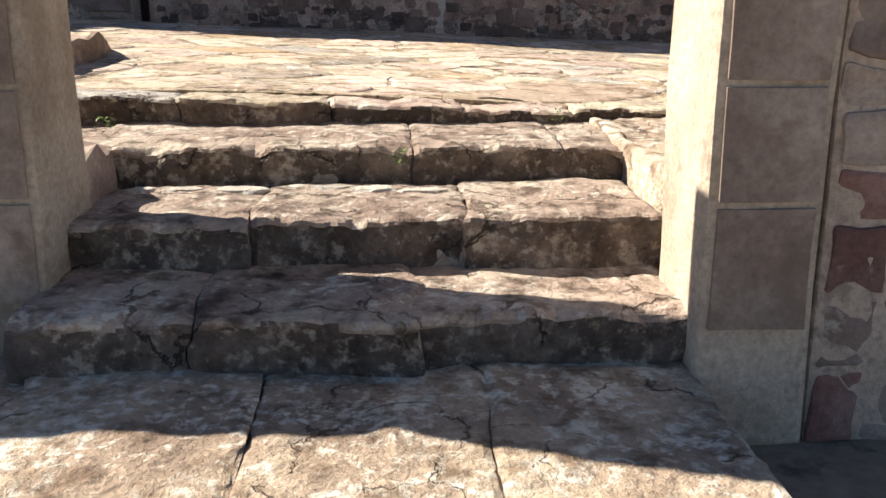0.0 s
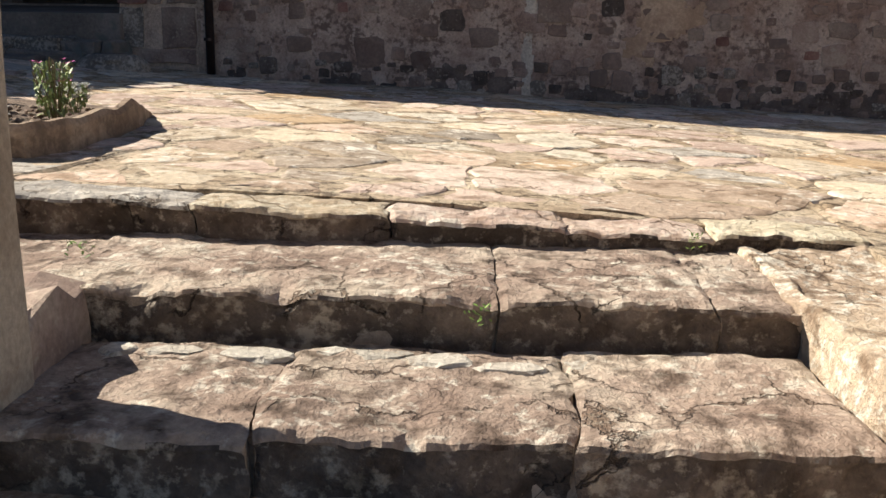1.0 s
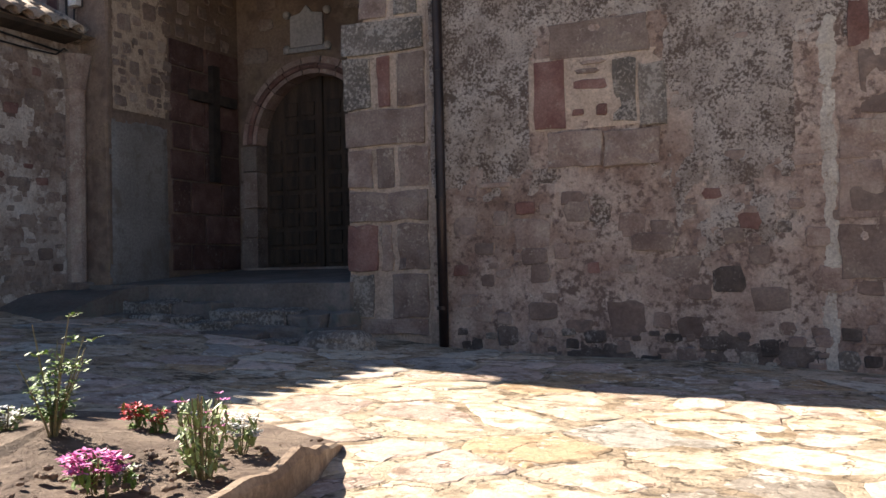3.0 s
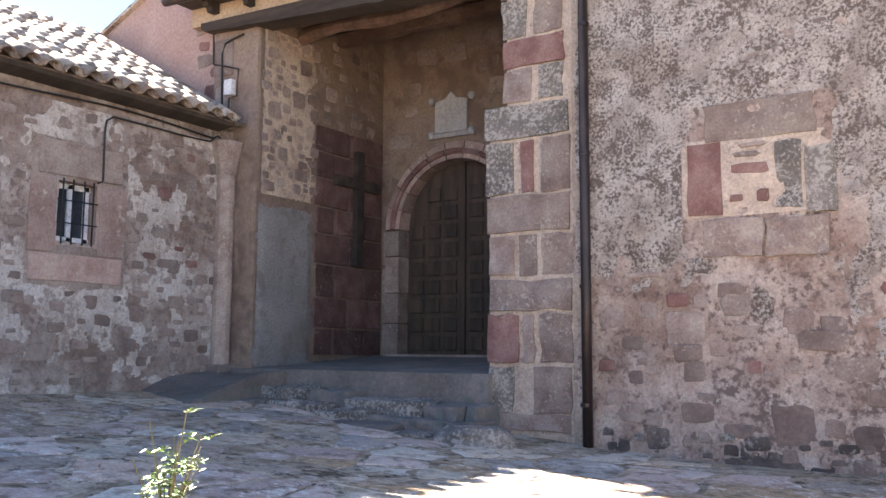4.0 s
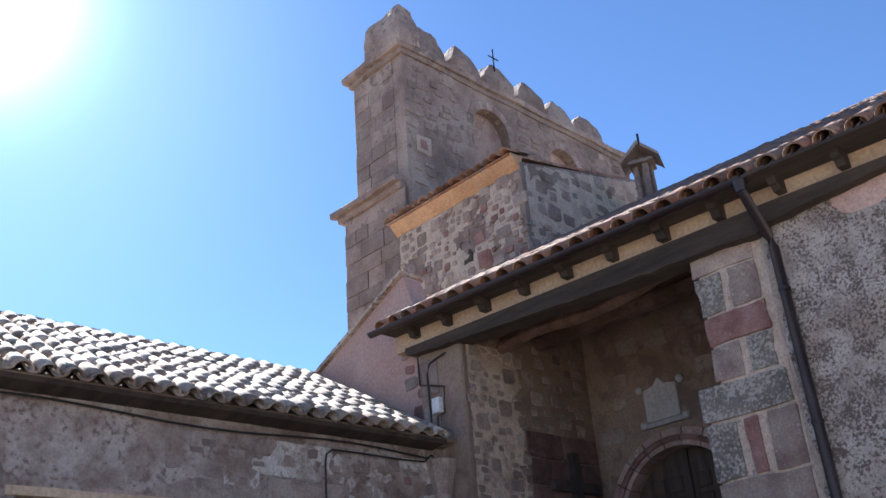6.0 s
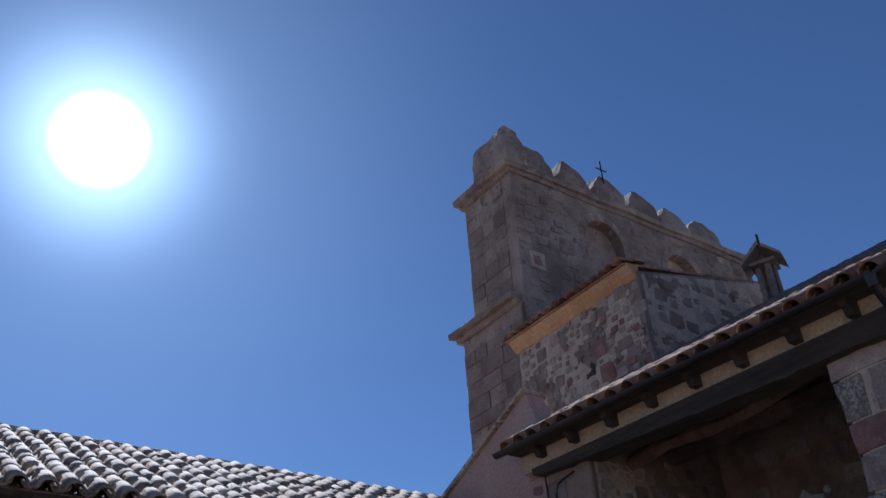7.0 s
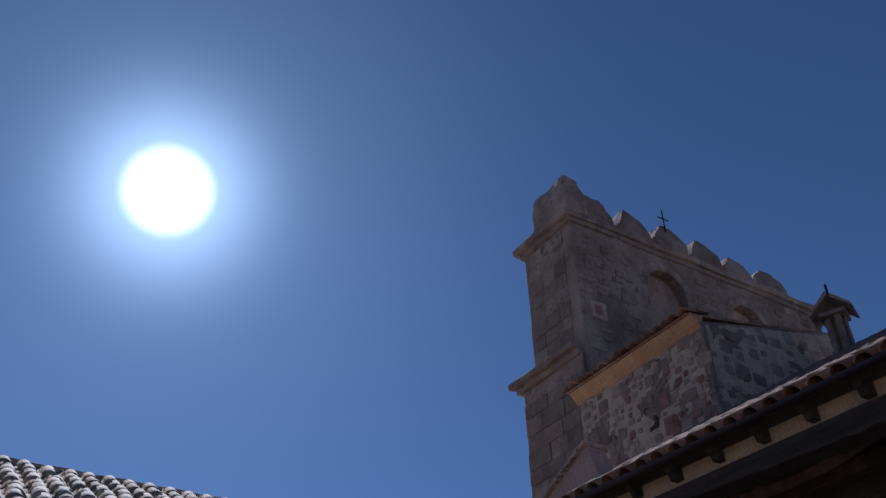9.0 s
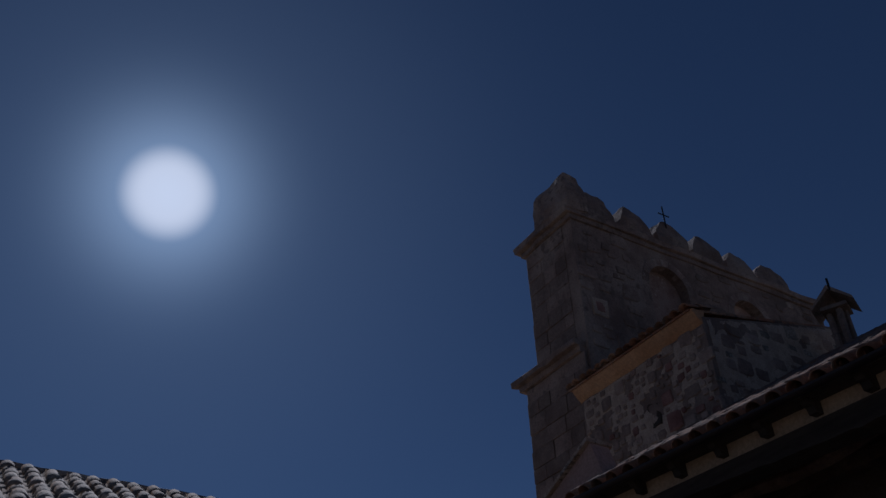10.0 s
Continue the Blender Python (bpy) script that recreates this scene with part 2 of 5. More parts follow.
PINK = surface("pink_render", [(0.52, 0.34, 0.28), (0.60, 0.42, 0.35)], 1.2, 20, (0.4, 0.3, 0.25), 0.2, 6, 0.25)
CREAM = surface("cream_render", [(0.48, 0.345, 0.225), (0.58, 0.435, 0.295)], 1.5, 20, (0.4, 0.3, 0.2), 0.2, 6, 0.25)
CEMENT = surface("grey_cement", [(0.20, 0.185, 0.17), (0.26, 0.245, 0.23)], 1.2, 30, (0.17, 0.145, 0.125), 0.35, 4, bump=0.2)
PORCH_FLOOR = surface("porch_floor_stone", [(0.17, 0.145, 0.125), (0.26, 0.225, 0.20)], 1.6, 24, (0.15, 0.15, 0.13), 0.35, 6, 0.4)
OLD_WOOD = surface("old_dark_timber", [(0.035, 0.026, 0.02), (0.075, 0.055, 0.042)], 2, 30, None, bump=0.5, stretch=(0.35, 3, 3))
DOOR_WOOD = surface("door_wood", [(0.045, 0.027, 0.017), (0.10, 0.064, 0.04)], 2, 30, None, bump=0.5, stretch=(3, 3, 0.4), rough=0.65)
CEIL_WOOD = surface("ceiling_boards", [(0.13, 0.075, 0.052), (0.20, 0.12, 0.085), (0.27, 0.175, 0.125)], 1.4, 20, (0.10, 0.065, 0.05), 0.4, 4, bump=0.5)
TILE = surface("clay_tile", [(0.22, 0.095, 0.055), (0.31, 0.16, 0.095), (0.36, 0.235, 0.16)], 1.6, 26, (0.15, 0.115, 0.09), 0.42, 12, 0.5, vary=0.4)
TILE_PALE = surface("lichened_tile", [(0.30, 0.205, 0.145), (0.41, 0.315, 0.24), (0.50, 0.43, 0.355)], 1.6, 26, (0.15, 0.12, 0.095), 0.42, 12, 0.5, vary=0.35)
PIPE = surface("dark_metal_pipe", [(0.025, 0.016, 0.015), (0.045, 0.03, 0.028)], 2, 20, None, bump=0.05, rough=0.42, metal=0.3, vary=0.05)
IRON = surface("wrought_iron", [(0.02, 0.02, 0.022), (0.04, 0.036, 0.034)], 4, 30, None, bump=0.1, rough=0.6, metal=0.6)
CABLE = surface("black_cable", [(0.015, 0.014, 0.014), (0.025, 0.022, 0.02)], 4, 20, None, bump=0, rough=0.6)
GLASS_DARK = surface("window_glass", [(0.03, 0.035, 0.045), (0.05, 0.055, 0.065)], 3, 10, None, bump=0, rough=0.08, vary=0)
WHITE_FRAME = surface("white_paint", [(0.66, 0.66, 0.66), (0.75, 0.75, 0.74)], 3, 20, None, bump=0.05, rough=0.5, vary=0.05)
PLAQUE_M = surface("plaque_marble", [(0.42, 0.39, 0.37), (0.5, 0.47, 0.45)], 3, 20, None, bump=0.05, rough=0.5)
SHUTTER = surface("brown_roller_door", [(0.12, 0.075, 0.06), (0.17, 0.11, 0.09)], 2, 20, None, bump=0.1, rough=0.6)
SOIL = surface("dry_soil", [(0.17, 0.11, 0.08), (0.28, 0.20, 0.15), (0.36, 0.27, 0.2)], 4, 40, (0.12, 0.08, 0.06), 0.4, 20, 1.0)
STONE_WINE = surface("dark_red_sandstone", [(0.10, 0.05, 0.043), (0.145, 0.078, 0.066), (0.19, 0.115, 0.098)], 3, 36, (0.24, 0.19, 0.16), 0.15, 16, 0.5, vary=0.4)
EARTH = surface("street_ground", [(0.24, 0.19, 0.145), (0.34, 0.275, 0.21)], 0.8, 12, (0.10, 0.08, 0.065), 0.3, 5, 0.6)


def leafy(name, a, b, sheen=0.0):
    m = surface(name, [a, b], 25, 60, None, bump=0.1, rough=0.55, vary=0.2, per="island")
    m.node_tree.nodes["Principled BSDF"].inputs["Subsurface Weight"].default_value = 0.0
    return m


LEAF = leafy("rose_leaf", (0.09, 0.19, 0.03), (0.22, 0.35, 0.07))
LEAF_G = leafy("grey_green_leaf", (0.20, 0.29, 0.10), (0.37, 0.45, 0.20))
STEM = leafy("rose_stem", (0.16, 0.15, 0.07), (0.24, 0.2, 0.1))
PETAL_W = leafy("white_petal", (0.72, 0.72, 0.70), (0.82, 0.82, 0.8))
PETAL_P = leafy("pink_petal", (0.72, 0.10, 0.42), (0.80, 0.28, 0.58))
PETAL_R = leafy("red_petal", (0.55, 0.03, 0.05), (0.68, 0.07, 0.1))


# ---- building helpers ----
def thing(name, at, label, category, group="", kind=""):
    ob = new(name)
    ob.location = at
    ob.empty_display_size = 0.2
    return tagged(ob, label, category, group, kind)


def origin_of(ob):
    p = Vector((0, 0, 0))
    while ob is not None:
        p += ob.location
        ob = ob.parent
    return p


def part(name, bm, material, parent=None, label="", smooth=False):
    """Links a bmesh, given in world places, as one mesh object under a thing or part."""
    if parent is not None:
        bmesh.ops.translate(bm, verts=bm.verts, vec=-origin_of(parent))
    me = bpy.data.meshes.new(name)
    bm.to_mesh(me)
    bm.free()
    me.materials.append(material)
    if smooth:
        me.polygons.foreach_set("use_smooth", [True] * len(me.polygons))
    ob = new(name, me)
    ob.parent = parent
    if label:
        ob["label"] = label
    return ob


def setting(name, bm, material, label, category):
    ob = part(name, bm, material)
    return tagged(ob, label, category, kind="structure")


def box(bm, lo, hi, bevel=0.0, jitter=0.0, cuts=0):
    """Adds a box from corner to corner, bevelled and a little uneven where asked."""
    lo, hi = Vector(lo), Vector(hi)
    m = Matrix.Translation((lo + hi) / 2) @ Matrix.Diagonal((*(hi - lo), 1))
    before = set(bm.verts)
    vs = bmesh.ops.create_cube(bm, size=1, matrix=m)["verts"]
    if cuts:
        es = list({e for v in vs for e in v.link_edges})
        bmesh.ops.subdivide_edges(bm, edges=es, cuts=cuts, use_grid_fill=True)
        vs = [v for v in bm.verts if v not in before]
    if jitter:
        for v in vs:
            v.co += noise.noise_vector(v.co * 3.1) * jitter + noise.noise_vector(v.co * 9.0) * jitter * 0.4
    if bevel:
        es = [e for e in {e for v in vs for e in v.link_edges} if e.calc_face_angle(0) > 0.6]
        bmesh.ops.bevel(bm, geom=es, offset=bevel, segments=2, affect="EDGES", profile=0.6, clamp_overlap=True)
    return bm


def boxed(lo, hi, bevel=0.0, jitter=0.0, cuts=0):
    return box(bmesh.new(), lo, hi, bevel, jitter, cuts)


def tube(bm, pts, r, n=8):
    """A round bar along a line of points."""
    pts = [Vector(p) for p in pts]
    rings = []
    for i, p in enumerate(pts):
        d = (pts[min(i + 1, len(pts) - 1)] - pts[max(i - 1, 0)]).normalized()
        a = d.orthogonal().normalized() if abs(d.z) > 0.95 else d.cross(Vector((0, 0, 1))).normalized()
        b = d.cross(a)
        rr = r[i] if isinstance(r, (list, tuple)) else r
        rings.append([bm.verts.new(p + (a * math.cos(k * 2 * math.pi / n) + b * math.sin(k * 2 * math.pi / n)) * rr) for k in range(n)])
    for u, v in zip(rings, rings[1:]):
        for k in range(n):
            bm.faces.new((u[k], u[(k + 1) % n], v[(k + 1) % n], v[k]))
    bm.faces.new(rings[0][::-1])
    bm.faces.new(rings[-1])
    return bm


def prism(bm, outline, along, depth):
    """A solid from a closed outline of points, pushed by the vector along * depth."""
    a = [bm.verts.new(p) for p in outline]
    b = [bm.verts.new(Vector(p) + Vector(along) * depth) for p in outline]
    bm.faces.new(a)
    bm.faces.new(b[::-1])
    for i in range(len(a)):
        bm.faces.new((a[i - 1], b[i - 1], b[i], a[i]))
    bmesh.ops.recalc_face_normals(bm, faces=bm.faces[:])
    return bm


def joined(meshes):
    bm = bmesh.new()
    for me, m in meshes:
        n = len(bm.verts)
        bm.from_mesh(me)
        bm.verts.ensure_lookup_table()
        bmesh.ops.transform(bm, matrix=m, verts=bm.verts[n:])
    return bm


rng = random.Random(7)


def lump_mesh(seed, n=9, square=0.5):
    """A flat-faced rough stone, one wide and high, standing proud along -y; for rubble walls."""
    r = random.Random(seed)
    bm = bmesh.new()
    rings = []
    ph = [2 * math.pi * (k + r.uniform(-0.22, 0.22)) / n for k in range(n)]
    rad = [r.uniform(0.86, 1.1) for _ in range(n)]
    for s, y in ((1.0, 0.25), (0.97, -0.55), (0.84, -0.95)):
        ring = []
        for a, q in zip(ph, rad):
            c, d = math.cos(a), math.sin(a)
            e = 2 / (2 + 3 * square)
            x, z = math.copysign(abs(c) ** e, c), math.copysign(abs(d) ** e, d)
            ring.append(bm.verts.new((0.5 * x * q * s, y, 0.5 * z * q * s)))
        rings.append(ring)
    for u, v in zip(rings, rings[1:]):
        for k in range(n):
            bm.faces.new((u[k], u[(k + 1) % n], v[(k + 1) % n], v[k]))
    mid = bm.verts.new((r.uniform(-0.1, 0.1), -1.05, r.uniform(-0.1, 0.1)))
    for k in range(n):
        bm.faces.new((rings[-1][k], rings[-1][(k + 1) % n], mid))
    bmesh.ops.recalc_face_normals(bm, faces=bm.faces[:])
    me = bpy.data.meshes.new("stone")
    bm.to_mesh(me)
    bm.free()
    return me


LUMPS = {}
for mat_name, mat in (("red", STONE_RED), ("grey", STONE_GREY), ("lichen", STONE_LICHEN), ("tower", STONE_TOWER), ("dark", STONE_DARK)):
    LUMPS[mat_name] = []
    for k in range(6):
        me = lump_mesh(k + 40, 11, 0.7 + 0.22 * k)
        me.materials.append(mat)
        LUMPS[mat_name].append(me)


def wall_stone(parent, kind, place, w, h, proud=0.014, turn=0.0, name="stone"):
    """One stone set in a wall: turn is the wall's yaw (0 faces -y, 90 faces +x)."""
    ob = new(name, rng.choice(LUMPS[kind]))
    flip = rng.choice((0, 180))
    ob.parent = parent
    ob.matrix_basis = Matrix.Translation(Vector(place) - origin_of(parent)) @ pose(0, 0, 0, 0, 0, turn) @ pose(0, 0, 0, 0, rng.uniform(-4, 4) + flip, 0) \
        @ Matrix.Diagonal((w, proud, h, 1))
    return ob


def rubble(parent, at, u0, u1, z0, z1, count, kinds, turn=0, avoid=(), size=(0.16, 0.42), flat=0.55, proud=0.014, weight=None, relief=None):
    """Stones strewn over a stretch of wall, none over another; at(u) gives the wall's place in plan."""
    done = []
    tries = 0
    while len(done) < count and tries < count * 40:
        tries += 1
        u, z = rng.uniform(u0, u1), rng.uniform(z0, z1)
        if weight and rng.random() > weight(u, z):
            continue
        w = rng.uniform(*size)
        h = min(w, rng.uniform(0.4, 1.0) * w * flat / 0.55)
        if any(abs(u - a) < (w + c) * 0.53 and abs(z - b) < (h + d) * 0.55 for a, b, c, d in done):
            continue
        if any(a - w / 2 < u < b + w / 2 and c - h / 2 < z < d + h / 2 for a, b, c, d in avoid):
            continue
        done.append((u, z, w, h))
        x, y = at(u)
        if relief:
            x, y = (x, y + relief(u, z)) if turn == 0 else (x + relief(u, z), y)
        wall_stone(parent, rng.choice(kinds), (x, y, z), w, h, proud, turn)


def coat(parent, name, material, place, u0, u1, z0, z1, mask, step=0.05, label=""):
    """A thin coat of plaster over a stretch of wall, kept where mask(u, z) is positive; place(u, z) gives its surface."""
    bm = bmesh.new()
    seen = {}

    def vert(i, j):
        if (i, j) not in seen:
            u, z = u0 + step * i, z0 + step * j
            uu, zz = u + 0.5 * step * noise.noise((i * 0.9, j * 0.9, 3)), z + 0.5 * step * noise.noise((i * 0.9, j * 0.9, 8))
            edge = min(1.0, max(0.0, mask(uu, zz) * 5))
            seen[i, j] = bm.verts.new(place(uu, zz, edge))
        return seen[i, j]

    for i in range(int((u1 - u0) / step)):
        for j in range(int((z1 - z0) / step)):
            if mask(u0 + step * (i + 0.5), z0 + step * (j + 0.5)) > 0:
                bm.faces.new((vert(i, j), vert(i + 1, j), vert(i + 1, j + 1), vert(i, j + 1)))
    bmesh.ops.recalc_face_normals(bm, faces=bm.faces[:])
    return part(name, bm, material, parent, label, True)


def ground(x, y):
    """Height of the plaza, which rises towards the house and the church."""
    s = max(0.0, -2.9 - x)
    return 0.98 - 0.036 * (x - 0.6) + 0.004 * (y - 5.8) + 0.05 * min(s, 6.5) + 0.010 * math.sin(x * 1.7 + y) + 0.008 * math.sin(y * 2.3 - x)


W = 14.3
EAVE_FALL = 0.0375
eave_z = lambda x: 7.095 - EAVE_FALL * (x + 6)
ST = Matrix.Translation((1.05, 5.80, 0)) @ Matrix.Rotation(radians(7), 4, "Z")
st = lambda u, v, z: ST @ Vector((u, v, z))

# ---- ground ----
bm = bmesh.new()
xs = [-2500, -600, -150, -60, -30] + [-18 + 2 * k for k in range(18)] + [30, 60, 150, 600, 2500]
ys = [-2500, -600, -150, -60, -30] + [-18 + 2 * k for k in range(12)] + [9, 30, 60, 150, 600, 2500]
grid = [[bm.verts.new((x, y, 0.02 + 0.015 * math.sin(x * 2.1) * math.sin(y * 1.7))) for x in xs] for y in ys]
for a, b in zip(grid, grid[1:]):
    for i in range(len(xs) - 1):
        bm.faces.new((a[i], a[i + 1], b[i + 1], b[i]))
setting("ground", bm, EARTH, "dusty pale earth of the street below the steps", "ground")

# plaza bed under the flagstones: a raised block
bm = bmesh.new()
nx, ny = 280, 130
x0, x1 = -9.2, 12.0


def plaza_front(x):
    # back edge of the top step within the gate, the boundary wall elsewhere
    p = 5.8 + (x - 1.05) * math.tan(radians(7))
    return p + 0.50 if -0.78 < x < 2.98 else p - 1.2


top = []
for j in range(ny + 1):
    row = []
    for i in range(nx + 1):
        x = x0 + (x1 - x0) * i / nx
        ya = plaza_front(x)
        y = ya + (W + 0.2 - ya) * j / ny
        row.append(bm.verts.new((x, y, ground(x, y) + 0.001 + 0.009 * noise.noise((x * 2.1, y * 2.1, 0)) + 0.005 * noise.noise((x * 7, y * 7, 4)))))
    top.append(row)
for a, b in zip(top, top[1:]):
    for i in range(nx):
        bm.faces.new((a[i], a[i + 1], b[i + 1], b[i]))
low = [bm.verts.new((v.co.x, v.co.y, 0.0)) for v in top[0]]
for i in range(nx):
    bm.faces.new((low[i], low[i + 1], top[0][i + 1], top[0][i]))
plaza = setting("pavement", bm, MORTAR_P, "sandy mortar bed of the sloping flagstone plaza", "pavement")

# ---- church: the long wall right of the porch ----
bm = bmesh.new()
x0, x1, z0, z1 = -3.40, 11.0, 0.6, 7.5
nx, nz = 150, 68
rows = []
for j in range(nz + 1):
    r_ = []
    for i in range(nx + 1):
        x, z = x0 + (x1 - x0) * i / nx, z0 + (z1 - z0) * j / nz
        d = 0.02 * noise.noise((x * 0.9, 0, z * 0.9)) + 0.012 * noise.noise((x * 4, 3, z * 4)) + 0.006 * noise.noise((x * 11, 5, z * 11))
        r_.append(bm.verts.new((x, W + d, z)))
    rows.append(r_)
for a, b in zip(rows, rows[1:]):
    for i in range(nx):
        bm.faces.new((a[i], a[i + 1], b[i + 1], b[i]))
rim = [rows[0][i] for i in range(nx + 1)] + [rows[j][nx] for j in range(1, nz + 1)] + [rows[nz][i] for i in range(nx - 1, -1, -1)] \
    + [rows[j][0] for j in range(nz - 1, 0, -1)]
back = [bm.verts.new((v.co.x, W + 0.8, v.co.z)) for v in rim]
for i in range(len(rim)):
    bm.faces.new((rim[i - 1], back[i - 1], back[i], rim[i]))
bm.faces.new(back)
bmesh.ops.recalc_face_normals(bm, faces=bm.faces[:])
wall_church = setting("wall_church", bm, PLASTER, "church wall of crumbling pitted plaster over rubble stone", "wall")

def wall_relief(x, z):
    return 0.02 * noise.noise((x * 0.9, 0, z * 0.9)) + 0.012 * noise.noise((x * 4, 3, z * 4)) + 0.006 * noise.noise((x * 11, 5, z * 11))


def coat_mask(x, z):
    n_ = 0.9 * noise.noise((x * 0.7, 1.5, z * 0.9)) + 0.6 * noise.noise((x * 2.6, 4.5, z * 2.6)) + 0.35 * noise.noise((x * 8, 2.5, z * 8))
    clear = max(abs(x + 1.33) - 0.75, abs(z - 3.97) - 0.80) + 0.10 * noise.noise((x * 4, 8, z * 4))
    return min(clear * 3, (z - 3.3) * 0.6 + 0.15 + n_ - (0.9 if x > 0.7 else 0.0))


coat(wall_church, "plaster_coat", PLASTER_COAT, lambda x, z, e: (x, W + wall_relief(x, z) + 0.002 - 0.010 * e, z), -3.36, 8.0, 1.5, 7.0, coat_mask, 0.05,
     "flaking grey-white plaster coat speckled with dark lichen")
# ragged dark strip: bared stones and the shadowed gaps between them, as one colour
coat(wall_church, "bare_core", STONE_DARK, lambda x, z, e: (x, W + wall_relief(x, z) + 0.002 - 0.006 * e, z), -3.3, 8.0, 0.75, 1.8,
     lambda x, z: 0.30 - (z - 0.95) * 1.5 + 0.6 * noise.noise((x * 1.3, 6, z * 2)) + 0.5 * noise.noise((x * 4, 6, z * 4)) + 0.3 * noise.noise((x * 10, 6, z * 10)), 0.04,
     "dark core bared at the wall foot, with shaded gaps put into its colour")
coat(wall_church, "mortar_patch", OCHRE_PATCH, lambda x, z, e: (x, W + wall_relief(x, z) + 0.002 - 0.014 * e, z), 1.1, 3.6, 0.9, 3.3,
     lambda x, z: 0.62 - math.hypot((x - 2.65) / 0.62, (z - 2.0) / 0.85) + 0.7 * noise.noise((x * 2.2, 9, z * 2.2)) + 0.3 * noise.noise((x * 7, 9, z * 7)), 0.05, "smooth ochre mortar patch")
coat(wall_church, "mortar_strip", MORTAR, lambda x, z, e: (x, W + wall_relief(x, z) - 0.006 - 0.012 * e, z), -3.39, -3.0, 1.1, 6.9,
     lambda x, z: -3.33 - x + 0.12 * noise.noise((1, 2, z * 1.6)) + 0.08 * noise.noise((x * 5, 2, z * 5)), 0.04, "ragged strip of pale mortar beside the pier")

# pier of dressed blocks at the corner of the porch
bm = boxed((-4.50, W + 0.012, 0.9), (-3.34, W + 1.0, 5.13), 0.01)
box(bm, (-4.27, W + 0.014, 5.12), (-3.34, W + 1.0, 7.0), 0.01)
pier = setting("wall_pier", bm, MORTAR, "porch corner pier of dressed blocks in pale mortar", "wall")


def block(parent, kind, xa, xb, za, zb, y=W, proud=0.03, name="block", depth=0.3):
    bm = bmesh.new()
    box(bm, (xa, y - proud * 0.5, za), (xb, y + depth, zb), 0.01, 0.03, 3)
    return part(name, bm, {"red": STONE_RED, "grey": STONE_GREY, "lichen": STONE_LICHEN, "tower": STONE_TOWER}[kind], parent)


for za, zb, cells in (
        (1.50, 2.02, (("lichen", -4.50, -4.17), ("grey", -3.90, -3.48))),
        (1.30, 1.48, (("grey", -4.46, -3.46),)),
        (2.08, 2.62, (("red", -4.52, -4.10), ("grey", -4.04, -3.90), ("grey", -3.82, -3.48))),
        (2.67, 3.03, (("grey", -4.50, -3.45),)),
        (3.09, 3.55, (("grey", -4.50, -4.16), ("grey", -4.08, -3.86), ("grey", -3.80, -3.46))),
        (3.60, 4.02, (("grey", -4.52, -3.50),)),
        (4.06, 4.68, (("lichen", -4.54, -4.17), ("red", -4.06, -3.90), ("grey", -3.78, -3.48))),
        (4.73, 5.12, (("lichen", -4.55, -3.52),)),
        (5.17, 5.56, (("grey", -4.30, -3.93), ("lichen", -3.83, -3.55))),
        (5.60, 5.94, (("red", -4.30, -3.56),)),
        (5.98, 6.44, (("lichen", -4.31, -4.00), ("grey", -3.90, -3.57))),
        (6.48, 6.74, (("grey", -4.33, -3.56),))):
    for kind, xa, xb in cells:
        block(pier, kind, xa, xb + (rng.uniform(0.03, 0.10) if xb > -3.6 else 0.0), za - 0.004, zb + 0.004)

# blocked-up niche
for kind, xa, xb, za, zb in (("grey", -1.87, -0.76, 4.39, 4.79), ("red", -2.06, -1.69, 3.62, 4.38), ("lichen", -1.16, -0.90, 3.64, 4.32),
                             ("lichen", -0.87, -0.58, 3.58, 4.26), ("grey", -1.92, -1.30, 3.18, 3.57), ("grey", -1.27, -0.66, 3.16, 3.55),
                             ("red", -1.60, -1.22, 4.02, 4.14), ("grey", -1.58, -1.30, 4.20, 4.26), ("red", -1.62, -1.48, 3.74, 3.82),
                             ("red", -1.34, -1.22, 3.72, 3.86), ("grey", -1.52, -1.22, 4.30, 4.35)):
    if (xb - xa) * (zb - za) > 0.15:
        block(wall_church, kind, xa, xb, za, zb, W - 0.012, 0.03)
    else:
        wall_stone(wall_church, kind, ((xa + xb) / 2, W, (za + zb) / 2), xb - xa, zb - za, 0.03, 0, "block")
bm = bmesh.new()
box(bm, (-2.12, W - 0.012, 3.60), (-0.62, W + 0.1, 4.42), 0.006, 0.02, 3)
part("mortar_patch", bm, MORTAR, wall_church, "pale mortar filling of a blocked niche")
for kind, x, z, w, h in (("grey", -2.57, 3.03, 0.42, 0.07), ("grey", -2.9, 1.70, 0.24, 0.16), ("red", -3.0, 2.05, 0.2, 0.14), ("grey", 1.75, 3.35, 0.8, 0.36),
                         ("red", 2.35, 3.7, 0.8, 0.16), ("grey", -0.75, 2.33, 0.5, 0.22), ("grey", -2.1, 2.2, 0.3, 0.2), ("red", -2.2, 2.75, 0.24, 0.16)):
    wall_stone(wall_church, kind, (x, W, z), w, h, 0.02, 0, "block")
for kind, xa, xb, za, zb in (("red", 1.20, 1.40, 4.20, 4.66), ("grey", 1.09, 1.47, 2.50, 3.06), ("grey", 1.10, 1.84, 3.10, 3.46), ("tower", 1.30, 1.62, 3.52, 4.16), ("grey", 1.08, 1.52, 1.90, 2.44)):
    block(wall_church, kind, xa, xb, za, zb, W - 0.006, 0.02)
